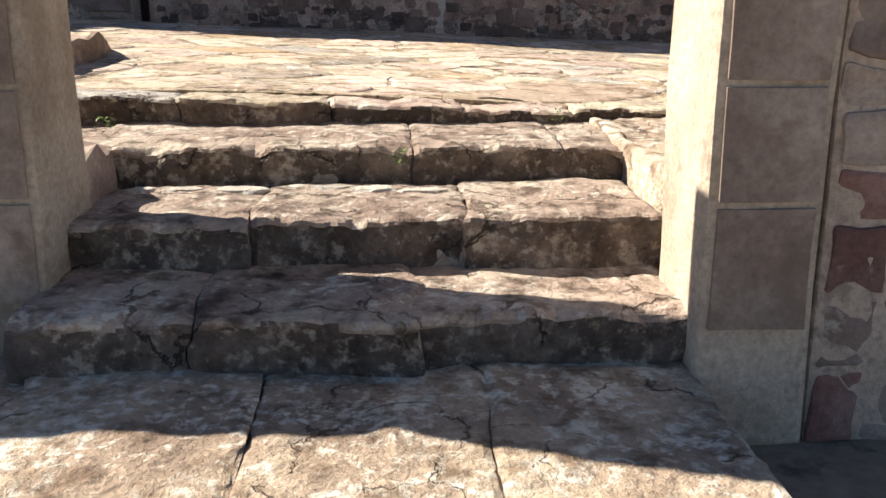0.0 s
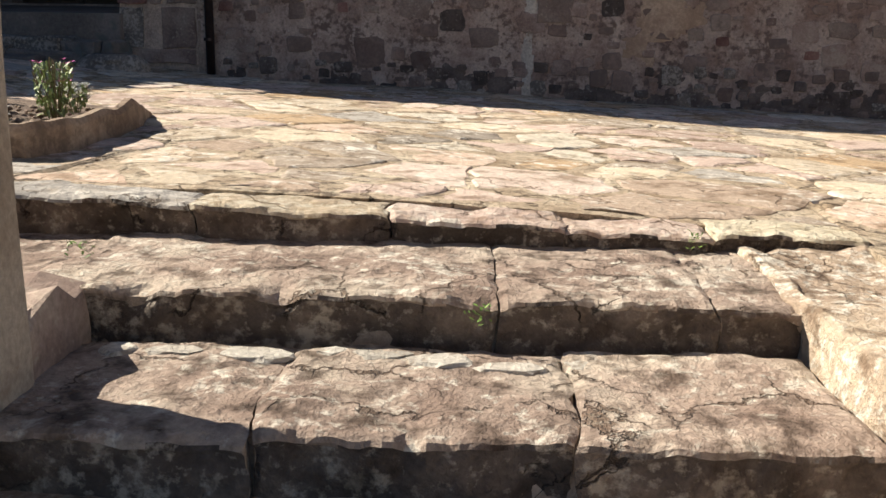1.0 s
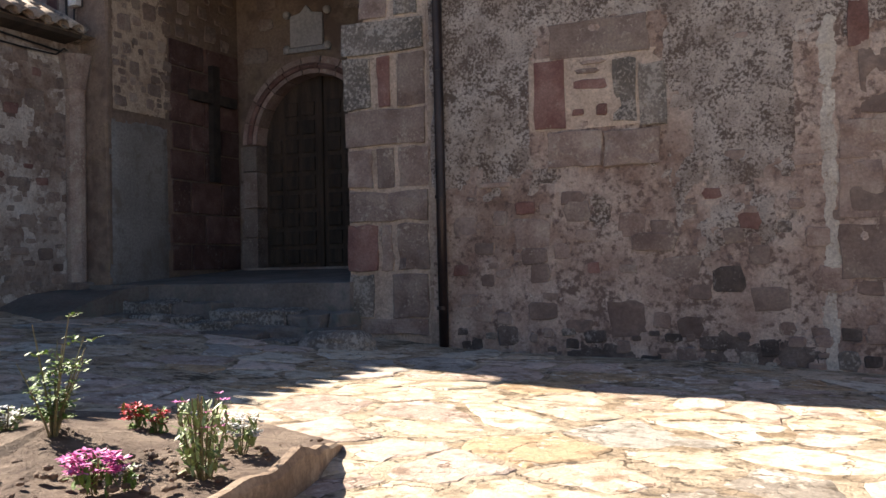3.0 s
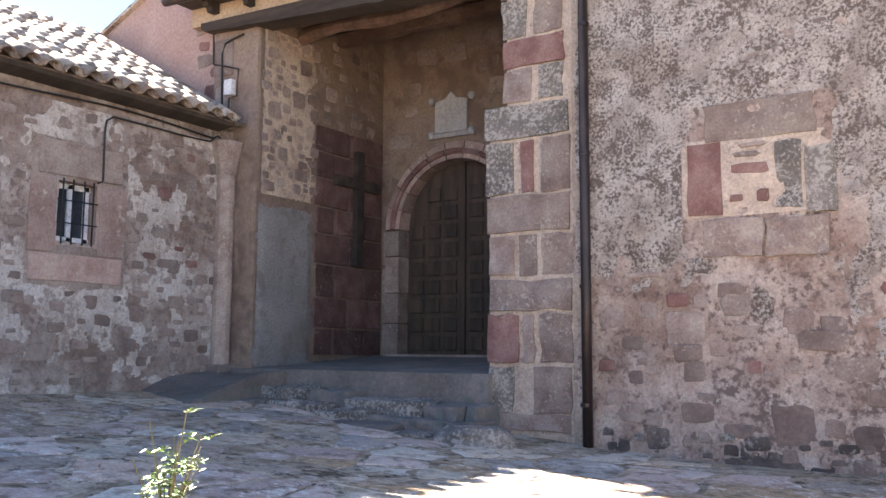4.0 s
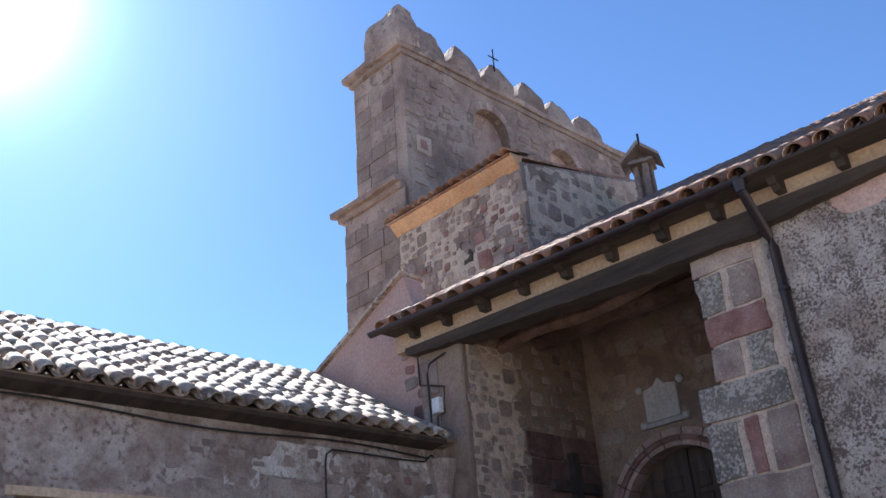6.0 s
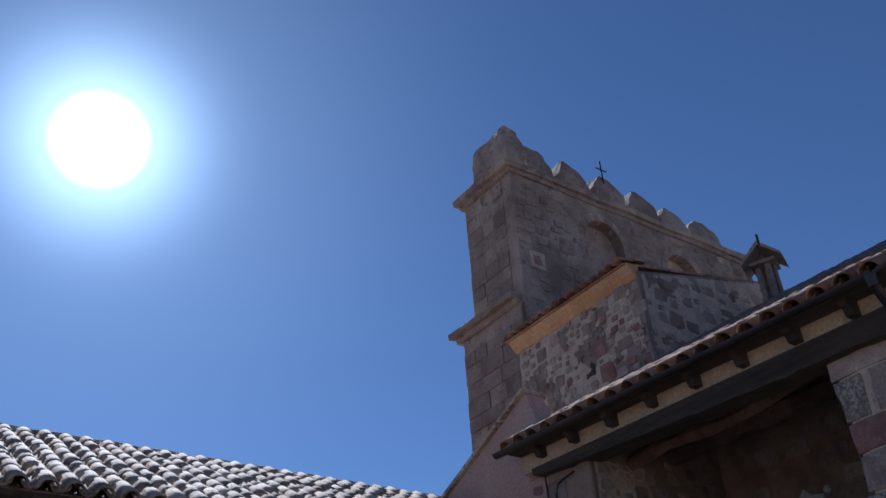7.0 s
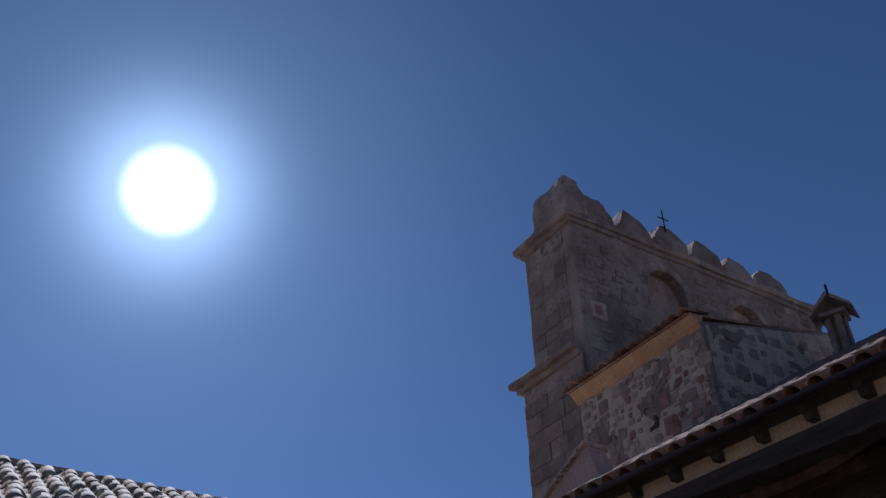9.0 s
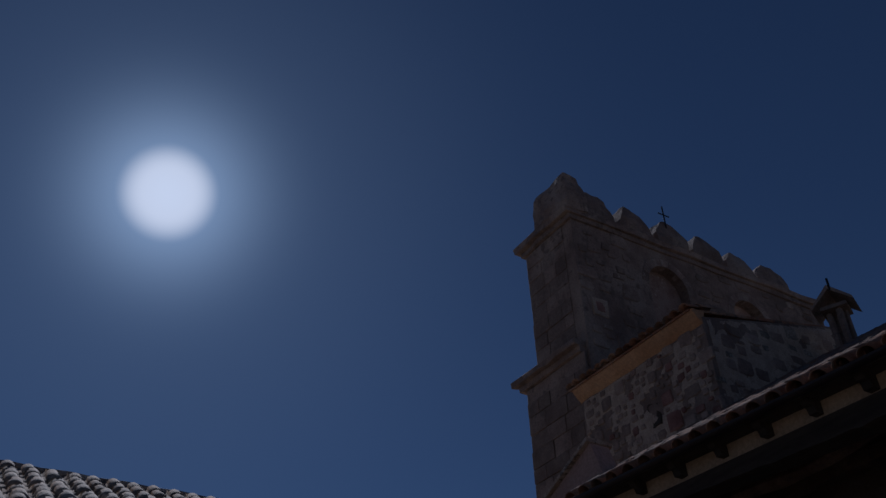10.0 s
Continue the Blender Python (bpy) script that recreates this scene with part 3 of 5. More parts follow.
# upright seam
coat(wall_church, "mortar_rib", PALE_MORTAR, lambda x, z, e: (x, W + wall_relief(x, z) + 0.002 - 0.035 * e, z), 0.80, 1.22, 0.85, 5.6,
     lambda x, z: 0.075 - abs(x - 1.0 - 0.03 * noise.noise((1, 7, z * 1.5))) + 0.05 * noise.noise((x * 3, 7, z * 2.5)) + 0.03 * noise.noise((x * 9, 7, z * 9)), 0.03,
     "ragged upright rib of pale mortar")
rubble(wall_church, lambda u: (u, W), -3.0, 7.5, 0.80, 1.36, 150, ("dark", "dark", "lichen", "tower", "dark", "grey"), size=(0.09, 0.28), flat=0.7, proud=0.016, relief=wall_relief)
rubble(wall_church, lambda u: (u, W), -3.0, 7.5, 1.36, 2.7, 120, ("grey", "grey", "tower", "grey", "tower", "grey", "tower", "dark", "red"), size=(0.10, 0.46), flat=0.6, proud=0.010, relief=wall_relief)
rubble(wall_church, lambda u: (u, W), -2.9, 7.5, 2.5, 6.3, 55, ("grey", "grey", "tower", "grey", "tower", "grey", "red"), size=(0.08, 0.34), flat=0.5, proud=0.010,
       avoid=((-2.3, -0.4, 3.1, 4.9),), weight=lambda u, z: 0.3 if z > 3.2 else 1, relief=wall_relief)
coat(wall_church, "render_patch", PINK, lambda x, z, e: (x, W + wall_relief(x, z) - 0.004 - 0.016 * e, z), -2.5, 4.5, 5.9, 7.0,
     lambda x, z: z - 6.42 + 0.22 * noise.noise((x * 1.3, 7, z)) + 0.10 * noise.noise((x * 5, 7, z * 5)) + min(0.0, (x + 2.2) * 0.8), 0.05, "patch of pinkish render below the eave")

# ---- porch ----
# left wall, back wall, right reveal, floor, ceiling
bm = bmesh.new()
box(bm, (-9.30, W, 0.8), (-8.40, 17.4, 7.75), 0.02, 0.03, 6)
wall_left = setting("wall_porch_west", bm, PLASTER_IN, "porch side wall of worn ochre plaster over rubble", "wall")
bm = bmesh.new()
cx, rr, zs = -6.88, 1.12, 4.22
arch = [(cx + rr * math.cos(a), 17.3, zs + rr * math.sin(a)) for a in [math.pi * k / 18 for k in range(19)]]
outline = [(-4.0, 17.3, 1.4), (-4.0, 17.3, 8.0), (-8.9, 17.3, 8.0), (-8.9, 17.3, 1.4), (cx - rr, 17.3, 1.4)] + arch[::-1] + [(cx + rr, 17.3, 1.4)]
prism(bm, outline, (0, 1, 0), 0.7)
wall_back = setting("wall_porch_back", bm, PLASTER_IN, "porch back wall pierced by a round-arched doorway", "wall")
bm = boxed((-4.27, W + 0.9, 0.8), (-3.6, 17.4, 7.75), 0.02, 0.02, 4)
box(bm, (-4.49, W + 0.95, 0.8), (-4.2, 17.3, 5.12), 0.02, 0.02, 3)
setting("wall_porch_east", bm, STONE_GREY, "inner side of the porch corner pier", "wall")
bm = bmesh.new()
prism(bm, [(-9.0, W - 0.12, 1.2), (-9.0, W - 0.12, 1.93), (-9.0, 17.35, 2.12), (-9.0, 17.35, 1.2)], (1, 0, 0), 4.56)
setting("floor_porch", bm, PORCH_FLOOR, "worn grey stone floor slab of the porch", "floor")
bm = bmesh.new()
prism(bm, [(-8.5, W + 0.05, 7.0), (-8.5, 17.35, 7.65), (-8.5, 17.35, 7.77), (-8.5, W + 0.05, 7.12)], (1, 0, 0), 4.1)
setting("ceiling", bm, CEIL_WOOD, "sloping brown board ceiling of the porch", "ceiling")
beams = thing("ceiling_beam", (-6.4, 16.0, 7.2), "dark old timber beam across the porch ceiling", "beam")
bm = bmesh.new()
box(bm, (-8.4, 16.0, 7.12), (-4.4, 16.2, 7.32), 0.015, 0.02, 2)
part("beam", bm, CEIL_WOOD, beams)
beam2 = thing("ceiling_beam", (-6.4, 15.05, 6.95), "crooked brown timber under the porch ceiling", "beam")
bm = bmesh.new()
tube(bm, [(-8.4 + 0.4 * k, 15.15 - 0.02 * k, 6.98 + 0.05 * math.sin(k * 0.9)) for k in range(11)], [0.10 + 0.015 * math.sin(k * 2.1) for k in range(11)], 8)
part("beam", bm, CEIL_WOOD, beam2)

# rubble and dressed stones inside the porch
coat(wall_left, "mortar_patch", PORCH_MORTAR, lambda y, z, e: (-8.39 + 0.016 * e, y, z), 14.36, 15.6, 4.45, 7.0,
     lambda y, z: 0.35 + 0.5 * noise.noise((y * 2, z * 2, 3)) + 0.3 * noise.noise((y * 7, z * 7, 3)) - max(0.0, (y - 15.3) * 2), 0.05, "pale mortar between rubble stones")
rubble(wall_left, lambda u: (-8.374, u), 14.4, 15.5, 4.55, 6.9, 60, ("grey", "grey", "tower", "grey"), 90, size=(0.10, 0.30), flat=0.7, proud=0.010)
rubble(wall_left, lambda u: (-8.40, u), 15.5, 17.2, 5.75, 7.2, 24, ("grey", "tower", "tower"), 90, size=(0.14, 0.32))
for k, (za, zb) in enumerate(((2.13, 2.52), (2.55, 3.0), (3.03, 3.52), (3.55, 4.0), (4.03, 4.42), (4.45, 4.88), (4.91, 5.30), (5.33, 5.72))):
    for a, b in (((15.55, 16.35), (16.4, 17.25)) if k % 2 else ((15.6, 16.0), (16.05, 16.75), (16.8, 17.25))):
        bm = bmesh.new()
        box(bm, (-8.6, a, za), (-8.365, b, zb), 0.012, 0.012, 1)
        part("block", bm, STONE_WINE, wall_left)
coat(wall_left, "cement_patch", CEMENT, lambda y, z, e: (-8.392 + 0.022 * e, y, z), 14.30, 15.56, 1.95, 4.5,
     lambda y, z: min(y - 14.36, 15.48 - y, 4.28 - z) * 2 + 0.05 + 0.10 * noise.noise((y * 2.5, z * 2.5, 3)) + 0.06 * noise.noise((y * 9, z * 9, 3)), 0.04, "smooth grey cement patch")
rubble(wall_back, lambda u: (u, 17.3), -8.2, -4.6, 5.6, 7.4, 14, ("tower", "grey", "tower", "tower"), size=(0.3, 0.6), avoid=((-7.6, -6.3, 5.5, 6.6),))
for za, zb, xa, xb in ((2.1, 2.9, -8.36, -8.2), (2.95, 3.6, -8.38, -8.22), (3.65, 4.2, -8.36, -8.2)):
    block(wall_back, "grey", xa, xb, za, zb, 17.3, 0.02)
# voussoirs of the arch and the jamb blocks
door_arch = thing("door_arch", (cx, 17.2, 2.1), "moulded round arch of reddish stone round the church door", "arch")
nv = 11
for k in range(nv):
    a0, a1 = math.pi * k / nv + 0.008, math.pi * (k + 1) / nv - 0.008
    bm = bmesh.new()
    pts = []
    for q, rad_ in ((0, rr - 0.02), (1, rr + 0.26)):
        seq = [a0 + (a1 - a0) * s / 3 for s in range(4)]
        pts += [(cx + rad_ * math.cos(a), 17.22, zs + rad_ * math.sin(a)) for a in (seq if q == 0 else seq[::-1])]
    prism(bm, pts, (0, 1, 0), 0.3)
    part("voussoir", bm, STONE_PINK, door_arch)
    bm = bmesh.new()
    tube(bm, [(cx + (rr + 0.1) * math.cos(a), 17.2, zs + (rr + 0.1) * math.sin(a)) for a in (a0, (a0 + a1) / 2, a1)], 0.05, 6)
    part("moulding", bm, STONE_RED, door_arch)
for side in (-1, 1):
    za = 2.05
    for h in (0.6, 0.5, 0.62, 0.44):
        xa, xb = sorted((cx + side * (rr - 0.02), cx + side * (rr + 0.26)))
        bm = boxed((xa, 17.22, za + 0.008), (xb, 17.52, za + h - 0.008), 0.012, 0.008, 1)
        part("block", bm, STONE_GREY, door_arch)
        za += h
# door of two leaves with raised panels
door = tagged(new("door_1"), "closed dark wooden double door with raised square panels", "door", kind="structure")
door.location = (cx, 17.55, 2.1)
for side in (-1, 1):
    seq = [math.pi / 2 * k / 9 for k in range(10)]
    pts = [(cx + side * 0.012, 17.52, 2.1), (cx + side * rr, 17.52, 2.1)] + [(cx + side * rr * math.cos(a), 17.52, zs + rr * math.sin(a)) for a in seq]
    pts[-1] = (cx + side * 0.012, 17.52, zs + rr)
    bm = bmesh.new()
    prism(bm, pts, (0, 1, 0), 0.07)
    leaf = part("leaf", bm, DOOR_WOOD, door)
    for i in range(3):
        for j in range(10):
            xa = cx + side * (0.12 + i * 0.33)
            za = 2.2 + j * 0.31
            far = max(abs(xa - cx), abs(xa + side * 0.26 - cx))
            if za + 0.25 > zs and math.hypot(far, za + 0.25 - zs) > rr - 0.04:
                continue
            bm = boxed((min(xa, xa + side * 0.26), 17.485, za), (max(xa, xa + side * 0.26), 17.53, za + 0.24), 0.03)
            part("panel", bm, DOOR_WOOD, leaf)
bm = boxed((cx - 0.05, 17.47, 2.1), (cx + 0.05, 17.53, zs + rr - 0.02), 0.012)
part("cover_strip", bm, DOOR_WOOD, door)
bm = boxed((cx - 1.3, 17.1, 2.0), (cx + 1.3, 17.6, 2.14), 0.015, 0.01, 2)
setting("threshold", bm, STONE_GREY, "worn stone door sill", "sill")

# plaque above the door
plaque = thing("wall_plaque", (-6.97, 17.25, 5.7), "pale marble memorial plaque with a pointed top and four knobs", "plaque")
bm = bmesh.new()
prism(bm, [(-7.28, 17.235, 5.78), (-6.66, 17.235, 5.78), (-6.66, 17.235, 6.30), (-6.86, 17.235, 6.34), (-6.97, 17.235, 6.46), (-7.08, 17.235, 6.34),
           (-7.28, 17.235, 6.30)], (0, 1, 0), 0.05)
part("slab", bm, PLAQUE_M, plaque)
for x in (-7.36, -6.58):
    for z in (5.76, 6.34):
        bm = bmesh.new()
        bmesh.ops.create_icosphere(bm, subdivisions=2, radius=0.07, matrix=Matrix.Translation((x, 17.26, z)))
        part("knob", bm, PLAQUE_M, plaque)
bm = boxed((-7.42, 17.23, 5.69), (-6.52, 17.29, 5.77), 0.01)
part("ledge", bm, PLAQUE_M, plaque)

# cross on the side wall
crossy = thing("wall_cross", (-8.32, 16.55, 3.7), "large plain dark wooden cross fixed to the porch wall", "cross")
part("upright", boxed((-8.36, 16.45, 3.55), (-8.26, 16.63, 5.45), 0.008), OLD_WOOD, crossy)
part("crossbar", boxed((-8.355, 15.95, 4.82), (-8.265, 17.1, 4.99), 0.008), OLD_WOOD, crossy)

# front: left pier, colonette, timber lintel, plaster band, corbels
bm = boxed((-9.35, W - 0.02, 1.2), (-8.42, W + 0.25, 7.05), 0.02, 0.03, 5)
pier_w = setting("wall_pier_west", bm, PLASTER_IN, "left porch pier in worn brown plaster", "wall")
for za, zb, xa, xb in ((6.3, 6.85, -9.35, -8.95), (5.7, 6.2, -9.3, -8.98), (5.1, 5.6, -9.34, -8.9)):
    block(pier_w, "grey", xa, xb, za, zb, W - 0.02, 0.02)
col = thing("porch_column", (-9.0, W - 0.1, 1.9), "slender engaged stone column with a small capital", "column")
bm = bmesh.new()
tube(bm, [(-8.89, W - 0.14, 1.9), (-8.89, W - 0.14, 4.75)], 0.14, 12)
part("shaft", bm, STONE_GREY, col)
bm = bmesh.new()
tube(bm, [(-8.89, W - 0.14, 4.72), (-8.89, W - 0.14, 4.8), (-8.89, W - 0.14, 4.95), (-8.89, W - 0.14, 5.2)], [0.16, 0.16, 0.2, 0.26], 12)
part("capital", bm, STONE_GREY, col)
part("base", boxed((-9.10, W - 0.36, 1.8), (-8.68, W + 0.1, 1.98), 0.03, 0.01, 1), STONE_GREY, col)

lintel = thing("porch_lintel", (-6.4, W - 0.1, 6.85), "massive dark weathered timber lintel across the porch opening", "beam")
bm = bmesh.new()
n = 150
for j in range(n + 1):
    xa = -9.5 + 18.5 * j / n
    if j == 0:
        ring0 = None
    for x in (xa,):
        sag = 0.035 * noise.noise((x * 0.8, 0, 0)) + 0.025 * noise.noise((x * 4.5, 0, 2)) + 0.012 * noise.noise((x * 13, 0, 5))
        zt = eave_z(x) - (0.10 - 0.010 * max(0.0, x + 9.5) if x < -3.3 else 0.03)
        zb = zt - (0.10 + 0.19 * min(1.0, (x + 9.5) / 5.0) ** 0.6 if x < -3.3 else max(0.07, 0.22 - 0.07 * (x + 3.3))) + sag
        ring = [bm.verts.new(p) for p in ((x, W - 0.17, zb), (x, W + 0.2, zb), (x, W + 0.2, zt), (x, W - 0.19, zt))]
    if ring0:
        for k in range(4):
            bm.faces.new((ring0[k - 1], ring[k - 1], ring[k], ring0[k]))
    else:
        bm.faces.new(ring)
    ring0 = ring
bm.faces.new(ring0)
bmesh.ops.recalc_face_normals(bm, faces=bm.faces[:])
part("beam", bm, OLD_WOOD, lintel)

bm = bmesh.new()
xa, xb = -9.75, 11.0
prism(bm, [(xa, W - 0.14, eave_z(xa) - 0.12), (xa, W + 0.3, eave_z(xa) - 0.12), (xa, W + 0.3, eave_z(xa) + 0.45), (xa, W - 0.16, eave_z(xa) + 0.36)],
      (xb - xa, 0, eave_z(xb) - eave_z(xa)), 1.0)
setting("trim", bm, CREAM, "cream plaster cove below the tiled eave", "eave")
bm = bmesh.new()
prism(bm, [(xa, 13.70, eave_z(xa) + 0.165), (xa, W - 0.15, eave_z(xa) + 0.165), (xa, W - 0.15, eave_z(xa) + 0.20), (xa, 13.70, eave_z(xa) + 0.20)],
      (xb - xa, 0, eave_z(xb) - eave_z(xa)), 1.0)
setting("soffit", bm, OLD_WOOD, "dark boarded soffit under the tiled eave", "eave")
for k in range(24):
    x = -9.22 + 0.785 * k + rng.uniform(-0.03, 0.03)
    z = eave_z(x)
    wd, dn = rng.uniform(0.10, 0.135), rng.uniform(-0.03, 0.01)
    bm = bmesh.new()
    prism(bm, [(x - wd / 2, W - 0.13, z + dn), (x - wd / 2, W - 0.13, z + 0.168), (x - wd / 2, W - 0.40, z + 0.168), (x - wd / 2, W - 0.40, z + 0.13),
               (x - wd / 2, W - 0.37, z + 0.08), (x - wd / 2, W - 0.31, z + 0.07), (x - wd / 2, W - 0.28, z + dn)], (1, 0, 0), wd)
    c = thing("eave_bracket", (x, W - 0.1, z), "short dark timber bracket with a carved end under the eave", "bracket", "brackets under the church eave")
    part("bracket", bm, OLD_WOOD, c)

# ---- tiled roofs ----
def tile_mesh(material, length=0.44, r0=0.092, r1=0.072, n=7, under=False):
    """A curved clay tile lying along +y, wide end at y = 0."""
    bm = bmesh.new()
    rings = []
    for y, r in ((0, r0), (length, r1)):
        for th in (0, 0.014):
            rings.append([bm.verts.new(((r - th) * math.cos(math.pi * k / (n - 1)), y, (r - th) * math.sin(math.pi * k / (n - 1)) * 0.86)) for k in range(n)])
    o0, i0, o1, i1 = rings
    for k in range(n - 1):
        bm.faces.new((o0[k], o0[k + 1], o1[k + 1], o1[k]))
        bm.faces.new((i0[k + 1], i0[k], i1[k], i1[k + 1]))
        bm.faces.new((o0[k + 1], o0[k], i0[k], i0[k + 1]))
        bm.faces.new((o1[k], o1[k + 1], i1[k + 1], i1[k]))
    bmesh.ops.recalc_face_normals(bm, faces=bm.faces[:])
    me = bpy.data.meshes.new("tile")
    bm.to_mesh(me)
    bm.free()
    me.materials.append(material)
    me.polygons.foreach_set("use_smooth", [True] * len(me.polygons))
    return me


T_RED, T_PALE = tile_mesh(TILE, 0.50, 0.13, 0.105), tile_mesh(TILE_PALE, 0.48, 0.108, 0.088)


def tiled(roof, me, frame_m, width, length, pitch, step=0.2, gap=0.33, singles=0, material=None, edge=None):
    """Rows of cover tiles over a slope; frame_m's x runs along the eave and its y up the slope. The first ones are single pieces."""
    cols, rows_ = int(width / step), int(length / gap)
    rest = []
    made = 0
    order = [(j, i) for j in range(rows_) for i in range(cols)]
    for j, i in order:
        s = 0.03 * noise.noise((i * 0.7, j * 0.9, 3))
        r_t = max(v.co.x for v in me.vertices)
        m = frame_m @ Matrix.Translation((step * (i + 0.5) + rng.uniform(-0.012, 0.012), j * gap - 0.06 + s + rng.uniform(-0.02, 0.02), 0.045 + rng.uniform(-0.006, 0.01))) \
            @ Matrix.Rotation(radians(3.2 + rng.uniform(-1, 1)), 4, "X") @ Matrix.Rotation(radians(rng.uniform(-3, 3)), 4, "Z")
        if made < singles:
            ob = new("tile", me)
            ob.parent = roof
            ob.matrix_basis = Matrix.Translation(-origin_of(roof)) @ m
            made += 1
        else:
            rest.append((me, m))
        # channel tile, hollow side up, between the covers
        rest.append((me, frame_m @ Matrix.Translation((step * (i + 1), j * gap + 0.02, r_t * 0.80)) @ Matrix.Rotation(radians(3), 4, "X") @ Matrix.Rotation(math.pi, 4, "Y")))
    if rest:
        bm = joined(rest)
        ob = part("tiles", bm, material, roof, smooth=True)
        ob["kind"] = "stuff"


slope = radians(30.6)
# church roof
roof = tagged(new("roof_church"), "church roof of curved red clay tiles with pale weathering", "roof", kind="structure")
bm = bmesh.new()
xa, xb = -9.85, 11.0
zz = lambda x, y: eave_z(x) + 0.26 + (y - 13.85) * math.tan(slope)
box_pts = [(xa, 13.85, zz(xa, 13.85)), (xa, 20.5, zz(xa, 20.5)), (xa, 20.5, zz(xa, 20.5) - 0.5), (xa, W + 0.2, zz(xa, W + 0.2) - 0.09), (xa, 13.85, zz(xa, 13.85) - 0.05)]
prism(bm, box_pts, (xb - xa, 0, eave_z(xb) - eave_z(xa)), 1.0)
part("roof_deck", bm, TILE, roof, "tile bed of the roof slope")
tilt = math.atan(-EAVE_FALL)
fm = Matrix.Translation((-9.82, 13.81, zz(-9.82, 13.81) - 0.02)) @ Matrix.Rotation(-tilt, 4, "Y") @ Matrix.Rotation(slope, 4, "X")
tiled(roof, T_RED, fm, 20.5, 7.6, slope, 0.34, 0.40, 180, TILE)

# gutter and downpipe
gut = thing("gutter", (-6.5, 13.6, 7.3), "dark metal half-round gutter along the porch eave", "gutter")
bm = bmesh.new()
prof = [(0.075 * math.cos(math.pi + math.pi * k / 8), 0.075 * math.sin(math.pi + math.pi * k / 8)) for k in range(9)]
prof += [(0.066 * math.cos(2 * math.pi - math.pi * k / 8), 0.066 * math.sin(2 * math.pi - math.pi * k / 8)) for k in range(9)]
gx0, gx1 = -9.88, -3.18
prism(bm, [(gx0, 13.74 + a, eave_z(gx0) + 0.19 + b) for a, b in prof], (gx1 - gx0, 0, eave_z(gx1) - eave_z(gx0)), 1.0)
part("trough", bm, PIPE, gut)
for x in (gx0, gx1):
    bm = bmesh.new()
    prism(bm, [(x - 0.008, 13.74 + a, eave_z(x) + 0.19 + b) for a, b in prof[:9]], (1, 0, 0), 0.016)
    part("end_cap", bm, PIPE, gut)
dp = thing("downpipe", (-3.2, W - 0.1, 1.1), "dark brown metal downpipe running down the church wall", "pipe")
px_ = -3.21
bm = bmesh.new()
tube(bm, [(px_, 13.74, eave_z(px_) + 0.13), (px_, 13.74, eave_z(px_) + 0.02), (px_, W - 0.16, eave_z(px_) - 0.42), (px_, W - 0.1, eave_z(px_) - 0.55),
          (px_ + 0.01, W - 0.1, 3.0), (px_ + 0.02, W - 0.1, ground(px_, W) + 0.0)], 0.058, 12)
part("pipe", bm, PIPE, dp, smooth=True)
for z in (5.9, 4.4, 2.9, 1.6):
    bm = bmesh.new()
    tube(bm, [(px_ + 0.005, W - 0.1, z), (px_ + 0.005, W - 0.1, z + 0.04)], 0.068, 12)
    part("clip", bm, PIPE, dp)
bm = bmesh.new()
tube(bm, [(px_, 13.74, eave_z(px_) + 0.16), (px_, 13.74, eave_z(px_) + 0.02)], [0.085, 0.06], 10)
part("outlet", bm, PIPE, dp)

# pink end wall with sloping coping
bm = bmesh.new()
prism(bm, [(-12.6, W + 0.05, 1.0), (-9.30, W + 0.05, 1.0), (-9.30, W + 0.05, 7.4), (-9.72, W + 0.05, 8.55), (-12.6, W + 0.05, 7.28)], (0, 1, 0), 0.4)
gable = setting("wall_gable", bm, PINK, "pink rendered end wall with a sloping top", "wall")
bm = bmesh.new()
prism(bm, [(-12.7, W - 0.03, 7.24), (-9.70, W - 0.03, 8.57), (-9.70, W - 0.03, 8.64), (-12.7, W - 0.03, 7.31)], (0, 1, 0), 0.55)
part("coping", bm, TILE_PALE, gable, "thin tile coping")
rubble(gable, lambda u: (u, W + 0.05), -9.75, -9.35, 5.3, 7.2, 8, ("grey", "red"), size=(0.2, 0.4), flat=0.8)

# ---- tower (bell wall) and the stone block beside it ----
TX, TY = -12.56, 17.25
tower = thing("bell_tower", (-13.5, 21.5, 1.0), "tall stone bell wall with cornices, round arches and rounded merlons", "tower")
bm = bmesh.new()
y_end = 26.45
# east face with two blind bell arches cut into it
def arch_pts(yc, hw, zb, zspr):
    return [(yc - hw, zb)] + [(yc - hw * math.cos(math.pi * k / 10), zspr + hw * math.sin(math.pi * k / 10)) for k in range(11)] + [(yc + hw, zb)]
box(bm, (-14.44, TY, 1.0), (TX - 0.35, y_end, 16.35), 0.04, 0.05, 6)
body = part("core", bm, STONE_TOWER, tower)
